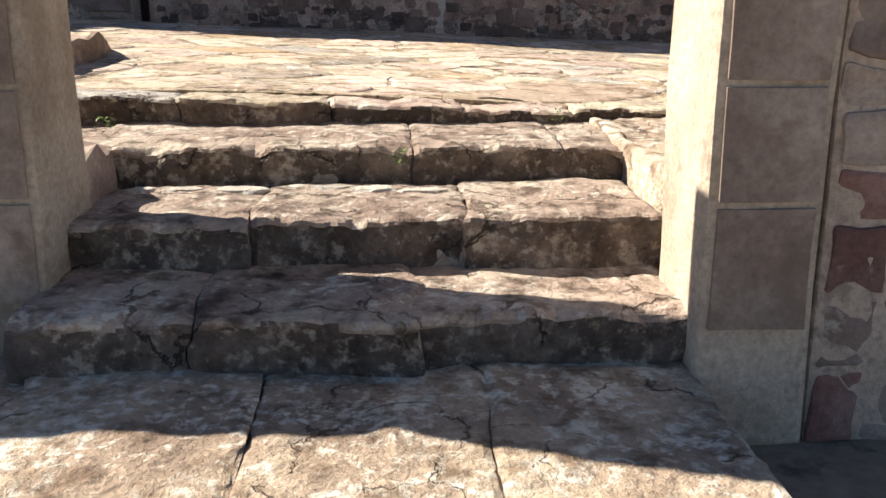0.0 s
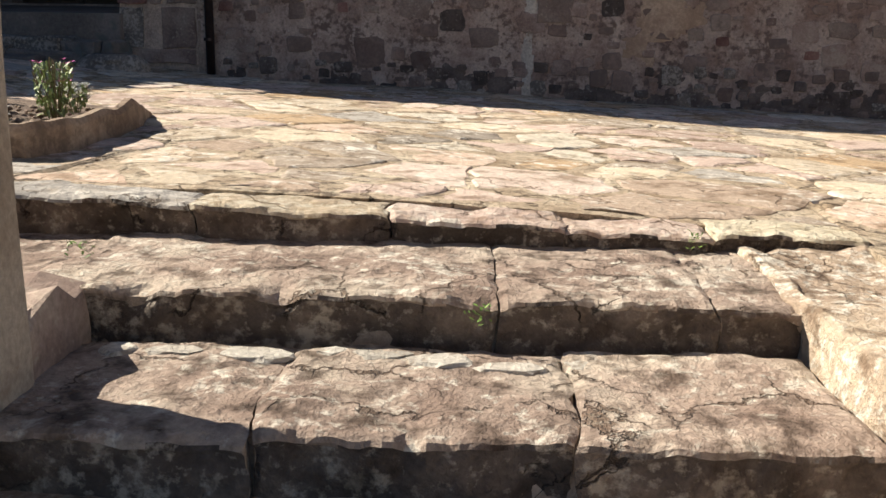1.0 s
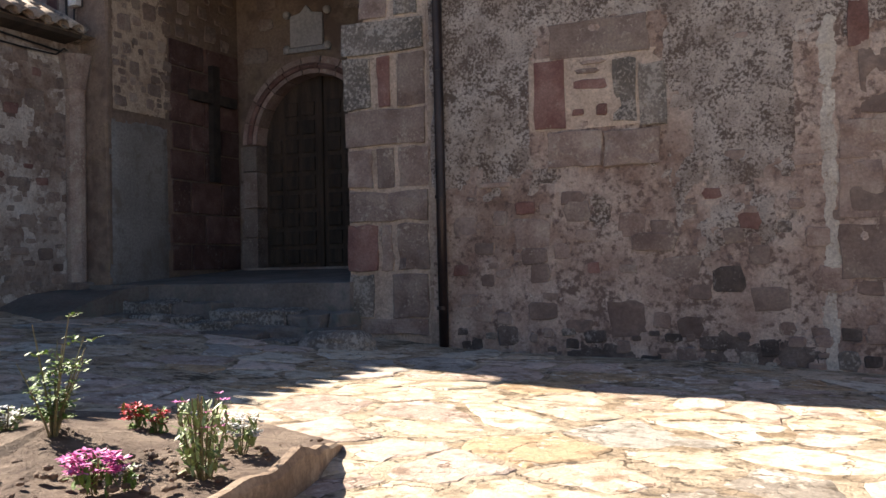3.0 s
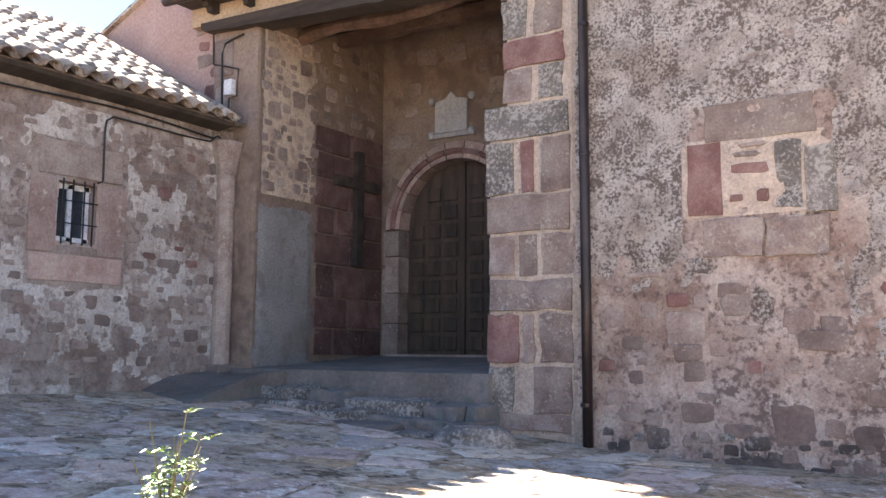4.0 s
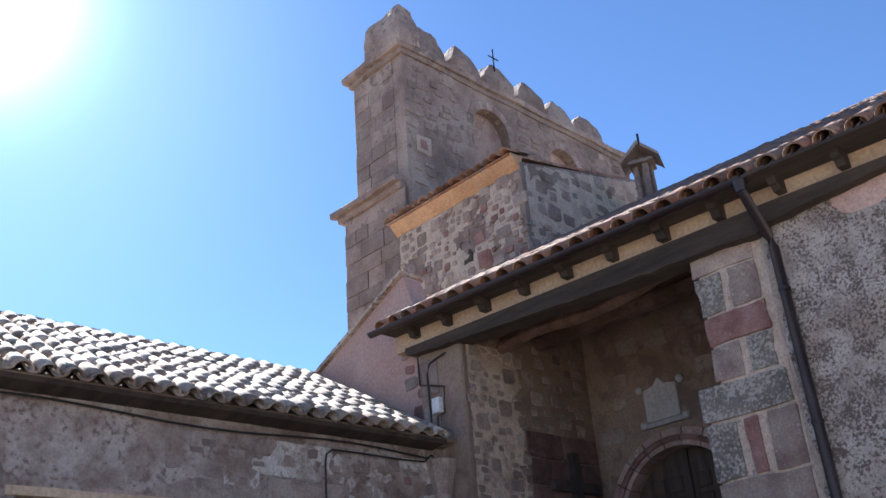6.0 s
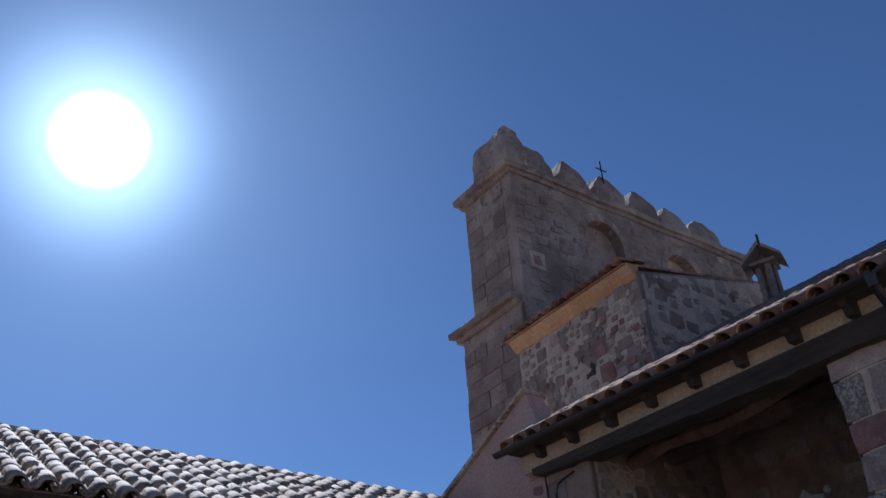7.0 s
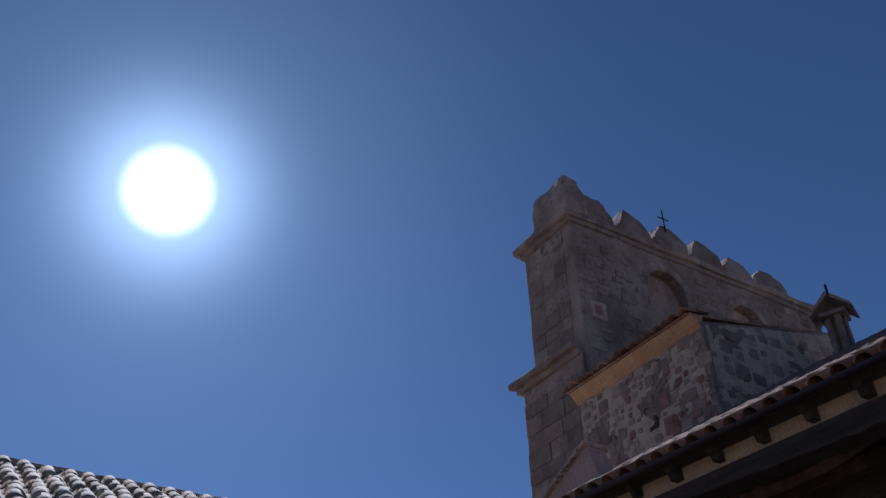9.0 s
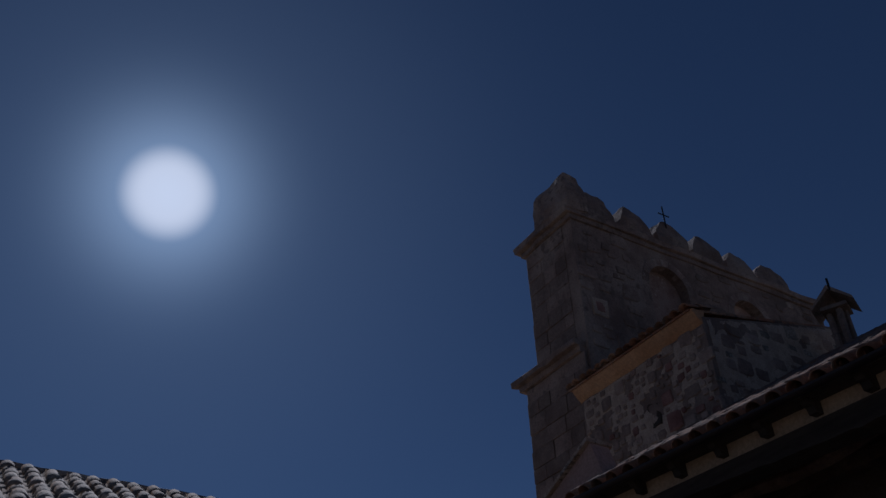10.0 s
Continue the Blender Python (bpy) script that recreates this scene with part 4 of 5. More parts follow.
# face layer pierced by the arches
bm = bmesh.new()
holes = [(20.28, 0.68, 12.3, 15.2), (23.22, 0.64, 12.3, 15.1)]
seq = [(TX, TY, 16.35), (TX, TY, 1.0)]
for yc, hw, zb, zspr in holes:
    seq.append((TX, yc - hw, 1.0))
    seq += [(TX, a, b) for a, b in arch_pts(yc, hw, zb, zspr)]
    seq.append((TX, yc + hw, 1.0))
seq += [(TX, y_end, 1.0), (TX, y_end, 16.35)]
prism(bm, seq, (-1, 0, 0), 0.4)
part("face", bm, STONE_TOWER, tower)
for yc, hw, zb, zspr in holes:
    bm = boxed((TX - 0.36, yc - hw - 0.05, 1.0), (TX - 0.30, yc + hw + 0.05, 16.0), 0, 0.01, 2)
    part("infill", bm, STONE_PINK, tower, "reddish rendered infill of a bell arch")
    for k in range(9):
        a0, a1 = math.pi * k / 9 + 0.01, math.pi * (k + 1) / 9 - 0.01
        bm = bmesh.new()
        q = [(TX + 0.012, yc - r_ * math.cos(a), zspr + r_ * math.sin(a)) for r_, s_ in ((hw, 1), (hw + 0.22, -1)) for a in ((a0, a1) if s_ == 1 else (a1, a0))]
        prism(bm, q, (-1, 0, 0), 0.2)
        part("voussoir", bm, STONE_GREY, tower)
# small square recess
part("recess_frame", boxed((TX - 0.1, 17.55, 13.62), (TX + 0.03, 18.02, 14.10), 0.02, 0.02, 2), MORTAR, tower, "pale stone frame of a small opening")
part("recess", boxed((TX - 0.05, 17.66, 13.74), (TX + 0.036, 17.90, 13.99), 0.005), STONE_RED, tower)
# cornices
for za, zb, out in ((16.33, 16.48, 0.10), (16.48, 16.66, 0.22)):
    part("cornice", boxed((-14.44 - out, TY - out, za), (TX + out * 0.6, y_end + out, zb), 0.04, 0.05, 8), STONE_TOWER, tower)
for za, zb, out in ((12.55, 12.7, 0.2), (12.7, 12.85, 0.34)):
    part("string_course", boxed((-14.80 - out, TY - out, za), (TX - 0.10, TY + 0.6, zb), 0.04, 0.04, 6), STONE_TOWER, tower)
part("buttress", boxed((-14.82, TY - 0.12, 1.0), (TX - 0.04, TY + 0.5, 12.55), 0.03, 0.03, 5), STONE_TOWER, tower)
# merlons: squat blocks with broken-off, many-sided tops, each weathered in its own way
def merlon(yc, wide, high, x0, x1, z=16.6, hip=0.62):
    bm = bmesh.new()
    box(bm, (x0, yc - wide / 2, z), (x1, yc + wide / 2, z + high), 0.0, 0.0, 5)
    for v in bm.verts:
        t_ = (v.co.z - z) / high
        if t_ > 0.25:
            q = (t_ - 0.25) / 0.75
            k_ = 1 - hip * q ** 1.8
            v.co.y = yc + (v.co.y - yc) * k_
            v.co.x = (x0 + x1) / 2 + (v.co.x - (x0 + x1) / 2) * (1 - 0.5 * hip * q ** 1.8)
        v.co += noise.noise_vector(v.co * 2.3) * 0.07 + noise.noise_vector(v.co * 6) * 0.03
    return part("merlon", bm, STONE_TOWER, tower)


for k, y in enumerate((18.20, 19.50, 20.80, 22.10, 23.38, 24.66)):
    merlon(y, 1.12, (1.02, 1.0, 0.97, 0.95, 0.86, 0.86)[k], TX - 0.9, TX + 0.02)
merlon(17.42, 0.66, 1.21, -13.80, TX + 0.14, 16.6, 0.34)
# dressed blocks: courses on the south side, and strewn on the east face
z = 6.0
k = 0
while z < 16.3:
    h = rng.uniform(0.34, 0.46)
    y_ = TY - 0.12 if z + h < 12.55 else TY
    if not 12.2 < z < 12.86:
        x = -14.82 if z < 12.5 else -14.44
        end = TX - (0.04 if z < 12.5 else 0.35)
        while x < end - 0.1:
            w = min(rng.uniform(0.4, 0.85), end - x)
            if end - x - w < 0.2:
                w = end - x
            bm = bmesh.new()
            box(bm, (x + 0.008, y_ - rng.uniform(0.008, 0.035), z + 0.008), (x + w - 0.008, y_ + 0.15, z + h - 0.008), 0.012)
            part("block", bm, STONE_TOWER, tower)
            x += w
    z += h
rubble(tower, lambda u: (TX, u), 17.4, 25.8, 11.6, 16.2, 90, ("tower", "tower", "grey"), 90, size=(0.25, 0.65), proud=0.03,
       avoid=[(yc - hw - 0.3, yc + hw + 0.3, 11, zspr + hw + 0.3) for yc, hw, zb, zspr in holes] + [(17.4, 18.1, 13.5, 14.2)])
iron_cross = thing("iron_cross", (-12.6, 20.72, 17.4), "small thin wrought-iron cross on top of a merlon", "cross")
part("upright", boxed((-12.615, 20.705, 17.35), (-12.585, 20.735, 18.12), 0.004), IRON, iron_cross)
part("crossbar", boxed((-12.612, 20.52, 17.80), (-12.588, 20.92, 17.83), 0.004), IRON, iron_cross)

annex = thing("church_annex", (-11.0, 19.0, 1.0), "square rubble-stone block beside the bell wall with a tiled eave", "building")
bm = bmesh.new()
prism(bm, [(-12.75, 17.0, 1.0), (-12.75, 17.0, 11.42), (-12.75, 21.9, 12.55), (-12.75, 21.9, 1.0)], (1, 0, 0), 3.70)
part("wall", bm, STONE_TOWER, annex)
bm = bmesh.new()
n = 40
for j in range(n + 1):
    x = -12.78 + 3.72 * j / n
    w1, w2 = 0.05 * noise.noise((x * 2.2, 1, 0)), 0.03 * noise.noise((x * 5, 4, 0))
    ring = [bm.verts.new(p) for p in ((x, 17.01, 11.27 + w1), (x, 16.90, 11.36 + w2), (x, 16.78, 11.50), (x, 16.78, 11.56), (x, 17.1, 11.56))]
    if j:
        for k in range(5):
            bm.faces.new((ring0[k - 1], ring[k - 1], ring[k], ring0[k]))
    else:
        bm.faces.new(ring)
    ring0 = ring
bm.faces.new(ring0)
bmesh.ops.recalc_face_normals(bm, faces=bm.faces[:])
part("cornice", bm, ORANGE, annex, "ragged ochre plaster cove under the eave, bounced light put into its colour")
bm = bmesh.new()
prism(bm, [(-12.85, 16.74, 11.52), (-12.85, 16.74, 11.56), (-12.85, 22.0, 12.60), (-12.85, 22.0, 12.5)], (1, 0, 0), 3.74)
ann_roof = part("roof", bm, TILE, annex)
fm = Matrix.Translation((-12.85, 16.70, 11.54)) @ Matrix.Rotation(radians(12.4), 4, "X")
for i in range(16):
    for j in range(2):
        ob = new("tile", T_RED)
        ob.parent = annex
        ob.matrix_basis = Matrix.Translation(-origin_of(annex)) @ fm @ Matrix.Translation((0.12 + 0.238 * i + rng.uniform(-0.03, 0.03), 0.36 * j - 0.03 + rng.uniform(-0.03, 0.03), 0.02 + 0.01 * j))
coat(annex, "mortar_patch", MORTAR, lambda x, z, e: (x, 17.004 - 0.022 * e, z), -12.7, -9.1, 8.2, 11.26,
     lambda x, z: 0.16 + 0.7 * noise.noise((x * 1.4, 3, z * 1.4)) + 0.5 * noise.noise((x * 5, 3, z * 5)), 0.06, "smeared pale mortar between the stones")
rubble(annex, lambda u: (u, 17.0), -12.65, -9.1, 8.2, 11.2, 190, ("tower", "grey", "grey", "tower", "grey", "red"), size=(0.10, 0.40), flat=0.8, proud=0.035, avoid=((-10.95, -10.5, 9.75, 10.4),))
coat(annex, "mortar_patch", MORTAR, lambda y, z, e: (-9.054 + 0.022 * e, y, z), 17.1, 21.8, 9.0, 12.4,
     lambda y, z: min(0.3 + 0.7 * noise.noise((y * 1.1, 5, z * 1.1)) + 0.5 * noise.noise((y * 4, 5, z * 4)), (11.38 + (y - 17) * 0.23 - z) * 4), 0.07, "smeared pale mortar between the stones")
rubble(annex, lambda u: (-9.05, u), 17.1, 21.6, 9.0, 12.2, 90, ("tower", "tower", "grey", "lichen"), 90, size=(0.16, 0.5), proud=0.03, weight=lambda u, z: 1 if z < 11.2 + (u - 17) * 0.23 else 0)
# solid dark block stands for the shade inside a small opening
part("window_recess", boxed((-10.86, 16.975, 9.84), (-10.58, 17.1, 10.32), 0.03, 0.08, 3), OLD_WOOD, annex, "small dark square patch painting the shade of an opening")

# little hooded chimney on the church roof
cxm = -8.17
chim = thing("chimney", (cxm, 20.0, 10.6), "small chimney with a pitched stone hood on open legs", "chimney")
part("shaft", boxed((cxm - 0.17, 19.83, 10.3), (cxm + 0.17, 20.17, 11.15), 0.03, 0.03, 3), STONE_TOWER, chim)
for dx, y in ((-0.17, 19.86), (-0.17, 20.06), (0.06, 19.86), (0.06, 20.06)):
    part("leg", boxed((cxm + dx, y, 11.1), (cxm + dx + 0.10, y + 0.10, 11.98), 0.015, 0.015, 2), STONE_TOWER, chim)
turn_ = Matrix.Translation((cxm, 20, 0)) @ Matrix.Rotation(radians(24), 4, "Z") @ Matrix.Translation((-cxm, -20, 0))
bm = bmesh.new()
for side in (-1, 1):
    prism(bm, [(cxm, 19.66, 12.42), (cxm + side * 0.40, 19.66, 12.02), (cxm + side * 0.42, 19.66, 11.94), (cxm, 19.66, 12.32)], (0, 1, 0), 0.68)
bmesh.ops.transform(bm, matrix=turn_, verts=bm.verts)
part("hood", bm, STONE_TOWER, chim, "two leaning slabs forming the hood")
bm = boxed((cxm - 0.26, 19.74, 11.92), (cxm + 0.26, 20.26, 12.0), 0.01)
bmesh.ops.transform(bm, matrix=turn_, verts=bm.verts)
part("cap", bm, STONE_TOWER, chim)
part("finial", boxed((cxm + 0.16, 19.70, 12.28), (cxm + 0.20, 19.74, 12.56), 0.01), IRON, chim)

# ---- house on the left ----
HX = -8.95
house = thing("house", (-11.0, 10.0, 1.5), "low old house with patchy plaster walls and a curved-tile roof", "house")
bm = bmesh.new()
nu, nz = 70, 44
ya, yb = 2.5, 14.28
holes_h = ((11.5, 12.05, 3.49, 4.24), (8.2, 9.93, 1.3, 4.36))
# wall face as a grid of small faces with window and door left open
ycuts = sorted({ya + (yb - ya) * i / nu for i in range(nu + 1)} | {11.5, 12.05, 8.2, 9.93})
zcuts = sorted({1.0 + 4.5 * j / nz for j in range(nz + 1)} | {3.49, 4.24, 4.36})
vv = {}
def hv(y, z, d=0.0):
    key = (round(y, 4), round(z, 4), d)
    if key not in vv:
        r_ = 0.0 if d else 0.02 * noise.noise((y, z, 1)) + 0.014 * noise.noise((y * 4, z * 4, 2))
        vv[key] = bm.verts.new((HX - d + r_, y, z))
    return vv[key]
for a, b in zip(ycuts, ycuts[1:]):
    for c, d in zip(zcuts, zcuts[1:]):
        ym, zm = (a + b) / 2, (c + d) / 2
        if any(h0 < ym < h1 and h2 < zm < h3 for h0, h1, h2, h3 in holes_h):
            continue
        bm.faces.new((hv(a, c), hv(b, c), hv(b, d), hv(a, d)))
wall_h = part("wall", bm, PLASTER_H, house)
part("wall", boxed((-14.5, ya, 0.8), (HX - 0.32, yb, 5.45), 0.0), PLASTER_H, house)
for h0, h1, h2, h3 in holes_h:
    bm = bmesh.new()
    for lo, hi in (((HX - 0.33, h0 - 0.06, h2 - 0.06), (HX - 0.004, h0, h3 + 0.06)), ((HX - 0.33, h1, h2 - 0.06), (HX - 0.004, h1 + 0.06, h3 + 0.06)),
                   ((HX - 0.33, h0, h3), (HX - 0.004, h1, h3 + 0.06)), ((HX - 0.33, h0, h2 - 0.06), (HX - 0.004, h1, h2))):
        box(bm, lo, hi)
    part("reveal", bm, STONE_PINK, house)
# dressed stones round the window
for lo, hi in (((11.12, 3.35), (11.47, 4.28)), ((12.09, 3.35), (12.48, 4.26)), ((11.22, 4.3), (12.4, 4.72)), ((11.15, 3.0), (12.45, 3.33))):
    bm = boxed((HX - 0.1, lo[0], lo[1]), (HX + 0.022, hi[0], hi[1]), 0.012, 0.012, 1)
    part("window_surround", bm, STONE_PINK if lo[1] < 4 else STONE_GREY, house)
win = thing("window", (HX - 0.1, 11.78, 3.49), "small barred window with a white frame", "window")
for y in (11.52, 11.76, 12.0):
    part("frame_bar", boxed((HX - 0.2, y - 0.035, 3.5), (HX - 0.14, y + 0.035, 4.23), 0.006), WHITE_FRAME, win)
for z in (3.53, 4.2):
    part("frame_rail", boxed((HX - 0.2, 11.5, z - 0.035), (HX - 0.14, 12.05, z + 0.035), 0.006), WHITE_FRAME, win)
part("pane", boxed((HX - 0.19, 11.5, 3.5), (HX - 0.17, 12.05, 4.23)), GLASS_DARK, win)
grille = thing("window_grille", (HX - 0.02, 11.78, 3.49), "black iron bars in front of the small window", "grille")
for y in (11.56, 11.7, 11.86, 11.99):
    bm = bmesh.new()
    tube(bm, [(HX + 0.01, y, 3.46), (HX + 0.01, y, 4.27)], 0.011, 6)
    part("bar", bm, IRON, grille)
for z in (3.72, 4.0):
    bm = bmesh.new()
    tube(bm, [(HX + 0.01, 11.49, z), (HX + 0.01, 12.06, z)], 0.009, 6)
    part("rail", bm, IRON, grille)
hd = thing("house_door", (HX - 0.2, 9.0, 1.5), "plain brown door in a pale worn frame", "door")
part("leaf", boxed((HX - 0.26, 8.2, 1.3), (HX - 0.2, 9.86, 4.3), 0.005), SHUTTER, hd)
part("jamb", boxed((HX - 0.16, 9.79, 1.3), (HX + 0.012, 9.935, 4.36), 0.01, 0.015, 4), PALE_MORTAR, hd, "pale flaking jamb")
part("head", boxed((HX - 0.12, 8.1, 4.28), (HX + 0.02, 9.96, 4.38), 0.01, 0.01, 3), CREAM, hd)
bm = bmesh.new()
bmesh.ops.create_icosphere(bm, subdivisions=2, radius=0.04, matrix=Matrix.Translation((HX - 0.17, 9.55, 3.0)))
part("knob", bm, WHITE_FRAME, hd)
def house_relief(y, z):
    return 0.02 * noise.noise((y, z, 1)) + 0.014 * noise.noise((y * 4, z * 4, 2))


rubble(house, lambda u: (HX, u), 9.9, 14.2, 1.75, 3.3, 70, ("grey", "grey", "tower", "grey", "tower", "tower", "grey", "grey", "tower", "tower"), 90, size=(0.08, 0.30), flat=0.45, proud=0.010, avoid=((11.1, 12.5, 2.9, 4.8), (9.8, 10.8, 1.5, 4.6)), relief=house_relief)
rubble(house, lambda u: (HX, u), 9.9, 14.2, 3.3, 5.1, 50, ("grey", "tower", "grey", "grey", "tower", "tower", "grey", "grey", "red"), 90, size=(0.09, 0.36), flat=0.5, proud=0.010, avoid=((11.1, 12.5, 2.9, 4.8), (9.8, 10.8, 1.5, 4.6)), relief=house_relief)
def on_house(proud):
    return lambda y, z, e: (HX + house_relief(y, z) - 0.002 + proud * e, y, z)


def clear_of_window(y, z, m):
    return m if not (11.1 < y < 12.5 and 2.95 < z < 4.75) else -1.0


coat(house, "limewash_patch", LIMEWASH, on_house(0.010), 10.6, 14.2, 1.6, 5.2,
     lambda y, z: clear_of_window(y, z, 0.02 + 0.9 * noise.noise((y * 1.0, z * 0.9, 6)) + 0.6 * noise.noise((y * 2.8, z * 2.8, 5)) + 0.4 * noise.noise((y * 7, z * 7, 5))), 0.05,
     "flaking patches of white limewash")
coat(house, "render_patch", RENDER_BROWN, on_house(0.02), 9.86, 11.2, 1.5, 4.75,
     lambda y, z: min(10.72 - y, 4.6 - z) + 0.25 * noise.noise((y, z * 1.5, 3)) + 0.08 * noise.noise((y * 6, z * 6, 3)), 0.05, "smooth brown render beside the door")
coat(house, "render_patch", RENDER_BROWN, on_house(0.016), 10.9, 12.8, 2.8, 4.9,
     lambda y, z: (-1.0 if 11.45 < y < 12.1 and 3.44 < z < 4.29 else 0.82 - math.hypot((y - 11.8) / 0.95, (z - 3.72) / 1.05)
                   + 0.3 * noise.noise((y * 2, z * 2, 3)) + 0.1 * noise.noise((y * 7, z * 7, 3))), 0.05, "smooth brown render round the window")
# eave board, roof
bm = bmesh.new()
prism(bm, [(HX - 0.05, ya, 5.36), (HX + 0.30, ya, 5.40), (HX + 0.33, ya, 5.45), (HX - 0.1, ya, 5.55)], (0, 1, 0), 14.05 - ya)
part("eave_board", bm, OLD_WOOD, house, "dark board under the tile edge")
slope_h = math.atan2(7.42 - 5.5, 12.1 - 8.6)
bm = bmesh.new()
prism(bm, [(-8.6, ya, 5.46), (-12.1, ya, 7.38), (-15.0, ya, 5.6), (-15.0, ya, 5.4), (-8.9, ya, 5.4)], (0, 1, 0), W + 0.02 - ya)
h_roof = part("roof", bm, TILE_PALE, house)
fm = Matrix.Translation((-8.56, ya, 5.45)) @ Matrix.Rotation(radians(90), 4, "Z") @ Matrix.Rotation(slope_h, 4, "X")
tiled(house, T_PALE, fm, 14.02 - ya, 4.0, slope_h, 0.28, 0.38, 290, TILE_PALE)
bm = bmesh.new()
tube(bm, [(-12.1, ya + (14.3 - ya) * k / 30, 7.40 + 0.02 * (k % 2)) for k in range(31)], 0.1, 8)
part("ridge", bm, TILE_PALE, house)

# cables along the house and up the porch corner
cab = thing("cable", (HX + 0.04, 12.0, 5.0), "black cables sagging along the house wall below the eave", "cable")
bm = bmesh.new()
tube(bm, [(HX + 0.05, 3 + 10.9 * k / 24, 5.30 + 0.04 * math.sin(k / 24 * math.pi * 5.2) - 0.002 * k) for k in range(25)], 0.014, 6)
part("wire", bm, CABLE, cab)
bm = bmesh.new()
tube(bm, [(HX + 0.04, 12.02, 4.27), (HX + 0.05, 12.09, 4.31), (HX + 0.05, 12.08, 4.95), (HX + 0.05, 12.1, 5.10), (HX + 0.05, 12.2, 5.17), (HX + 0.05, 12.7, 5.17), (HX + 0.05, 13.3, 5.16), (HX + 0.05, 13.84, 5.17), (HX + 0.06, 13.96, 5.27)], 0.013, 6)
part("wire", bm, CABLE, cab)
cab2 = thing("cable", (-8.8, W - 0.06, 5.0), "black cable looping up the porch corner to the lintel", "cable")
bm = bmesh.new()
tube(bm, [(-8.87, 13.96, 5.27), (-9.08, W - 0.06, 5.3), (-9.12, W - 0.05, 5.7), (-9.16, W - 0.05, 6.62), (-9.10, W - 0.05, 6.78), (-8.95, W - 0.05, 6.82), (-8.72, W - 0.05, 6.86)], 0.016, 6)
part("wire", bm, CABLE, cab2)
bm = bmesh.new()
tube(bm, [(-8.98, W - 0.05, 5.3), (-8.98, W - 0.05, 5.92), (-8.82, W - 0.05, 5.93), (-8.80, W - 0.05, 6.34), (-9.12, W - 0.05, 6.44), (-9.34, W - 0.05, 6.50), (-9.36, W - 0.05, 7.0)], 0.014, 6)
part("wire", bm, CABLE, cab2)
mbox = thing("junction_box", (-8.95, W - 0.07, 6.0), "small pale plastic junction box on the porch corner", "box")
part("case", boxed((-9.05, W - 0.1, 5.96), (-8.89, W + 0.0, 6.20), 0.012), WHITE_FRAME, mbox)

# ---- rough steps before the porch ----
for k, (xa, xb, y0, y1, zt) in enumerate(((-7.7, -4.35, 13.72, 14.2, 1.66), (-7.7, -4.1, 13.30, 13.75, 1.50), (-7.0, -4.5, 12.95, 13.35, 1.40))):
    step = thing("porch_step", ((xa + xb) / 2, (y0 + y1) / 2, 1.2), "uneven worn step of rough grey stones before the porch", "step", "steps before the porch")
    x = xa
    while x < xb - 0.15:
        w = min(rng.uniform(0.45, 1.3), xb - x)
        fall = 0.045 * (x + w / 2 + 6.0)
        lo, hi = Vector((x + 0.008, y0 + rng.uniform(-0.10, 0.10), 1.05)), Vector((x + w - 0.008, y1 + 0.1, zt - fall + rng.uniform(-0.035, 0.02)))
        bm = boxed(lo, hi, 0.03, 0.0, 6)
        for v in bm.verts:
            q = noise.noise_vector(v.co * 2.6) * 0.06 + noise.noise_vector(v.co * 8) * 0.03 + noise.noise_vector(v.co * 19) * 0.014
            v.co += Vector((q.x * 0.5, q.y, q.z * 0.7))
        part("stone", bm, STONE_LICHEN if rng.random() < 0.45 else PORCH_FLOOR, step)
        x += w
slab = thing("stone_slab", (-8.4, 13.4, 1.5), "large flat worn stone platform beside the porch steps", "slab")
bm = bmesh.new()
prism(bm, [(-8.94, 12.5, 1.52), (-8.94, 13.3, 1.80), (-8.94, 14.22, 1.90), (-8.94, 14.22, 1.2), (-8.94, 12.5, 1.2)], (1, 0, 0), 1.32)
bmesh.ops.subdivide_edges(bm, edges=bm.edges[:], cuts=5, use_grid_fill=True)
for v in bm.verts:
    v.co += noise.noise_vector(v.co * 2.0) * 0.05 + noise.noise_vector(v.co * 7) * 0.02
part("slab", bm, PORCH_FLOOR, slab)
boulder = thing("boulder", (-4.0, 13.1, 1.15), "low pale rounded boulder lying before the porch pier", "stone")
bm = bmesh.new()
bmesh.ops.create_icosphere(bm, subdivisions=4, radius=1.0)
for v in bm.verts:
    q = noise.noise_vector(v.co * 1.3) * 0.22 + noise.noise_vector(v.co * 4) * 0.07
    v.co = Vector((-4.0 + (v.co.x + q.x) * 0.46, 13.12 + (v.co.y + q.y) * 0.30, 1.20 + max(-0.5, min(0.85, v.co.z + q.z)) * 0.26))
part("stone", bm, STONE_LICHEN, boulder)

# ---- gate pillars and boundary wall ----
def turned(bm):
    bmesh.ops.transform(bm, matrix=ST, verts=bm.verts)
    return bm


def pillar(name, ua, ub, va, vb, zb, zt, label):
    ob = setting(name, turned(boxed((ua, va, zb), (ub, vb, zt), 0.025, 0.02, 6)), PILLAR, label, "pillar")
    return ob


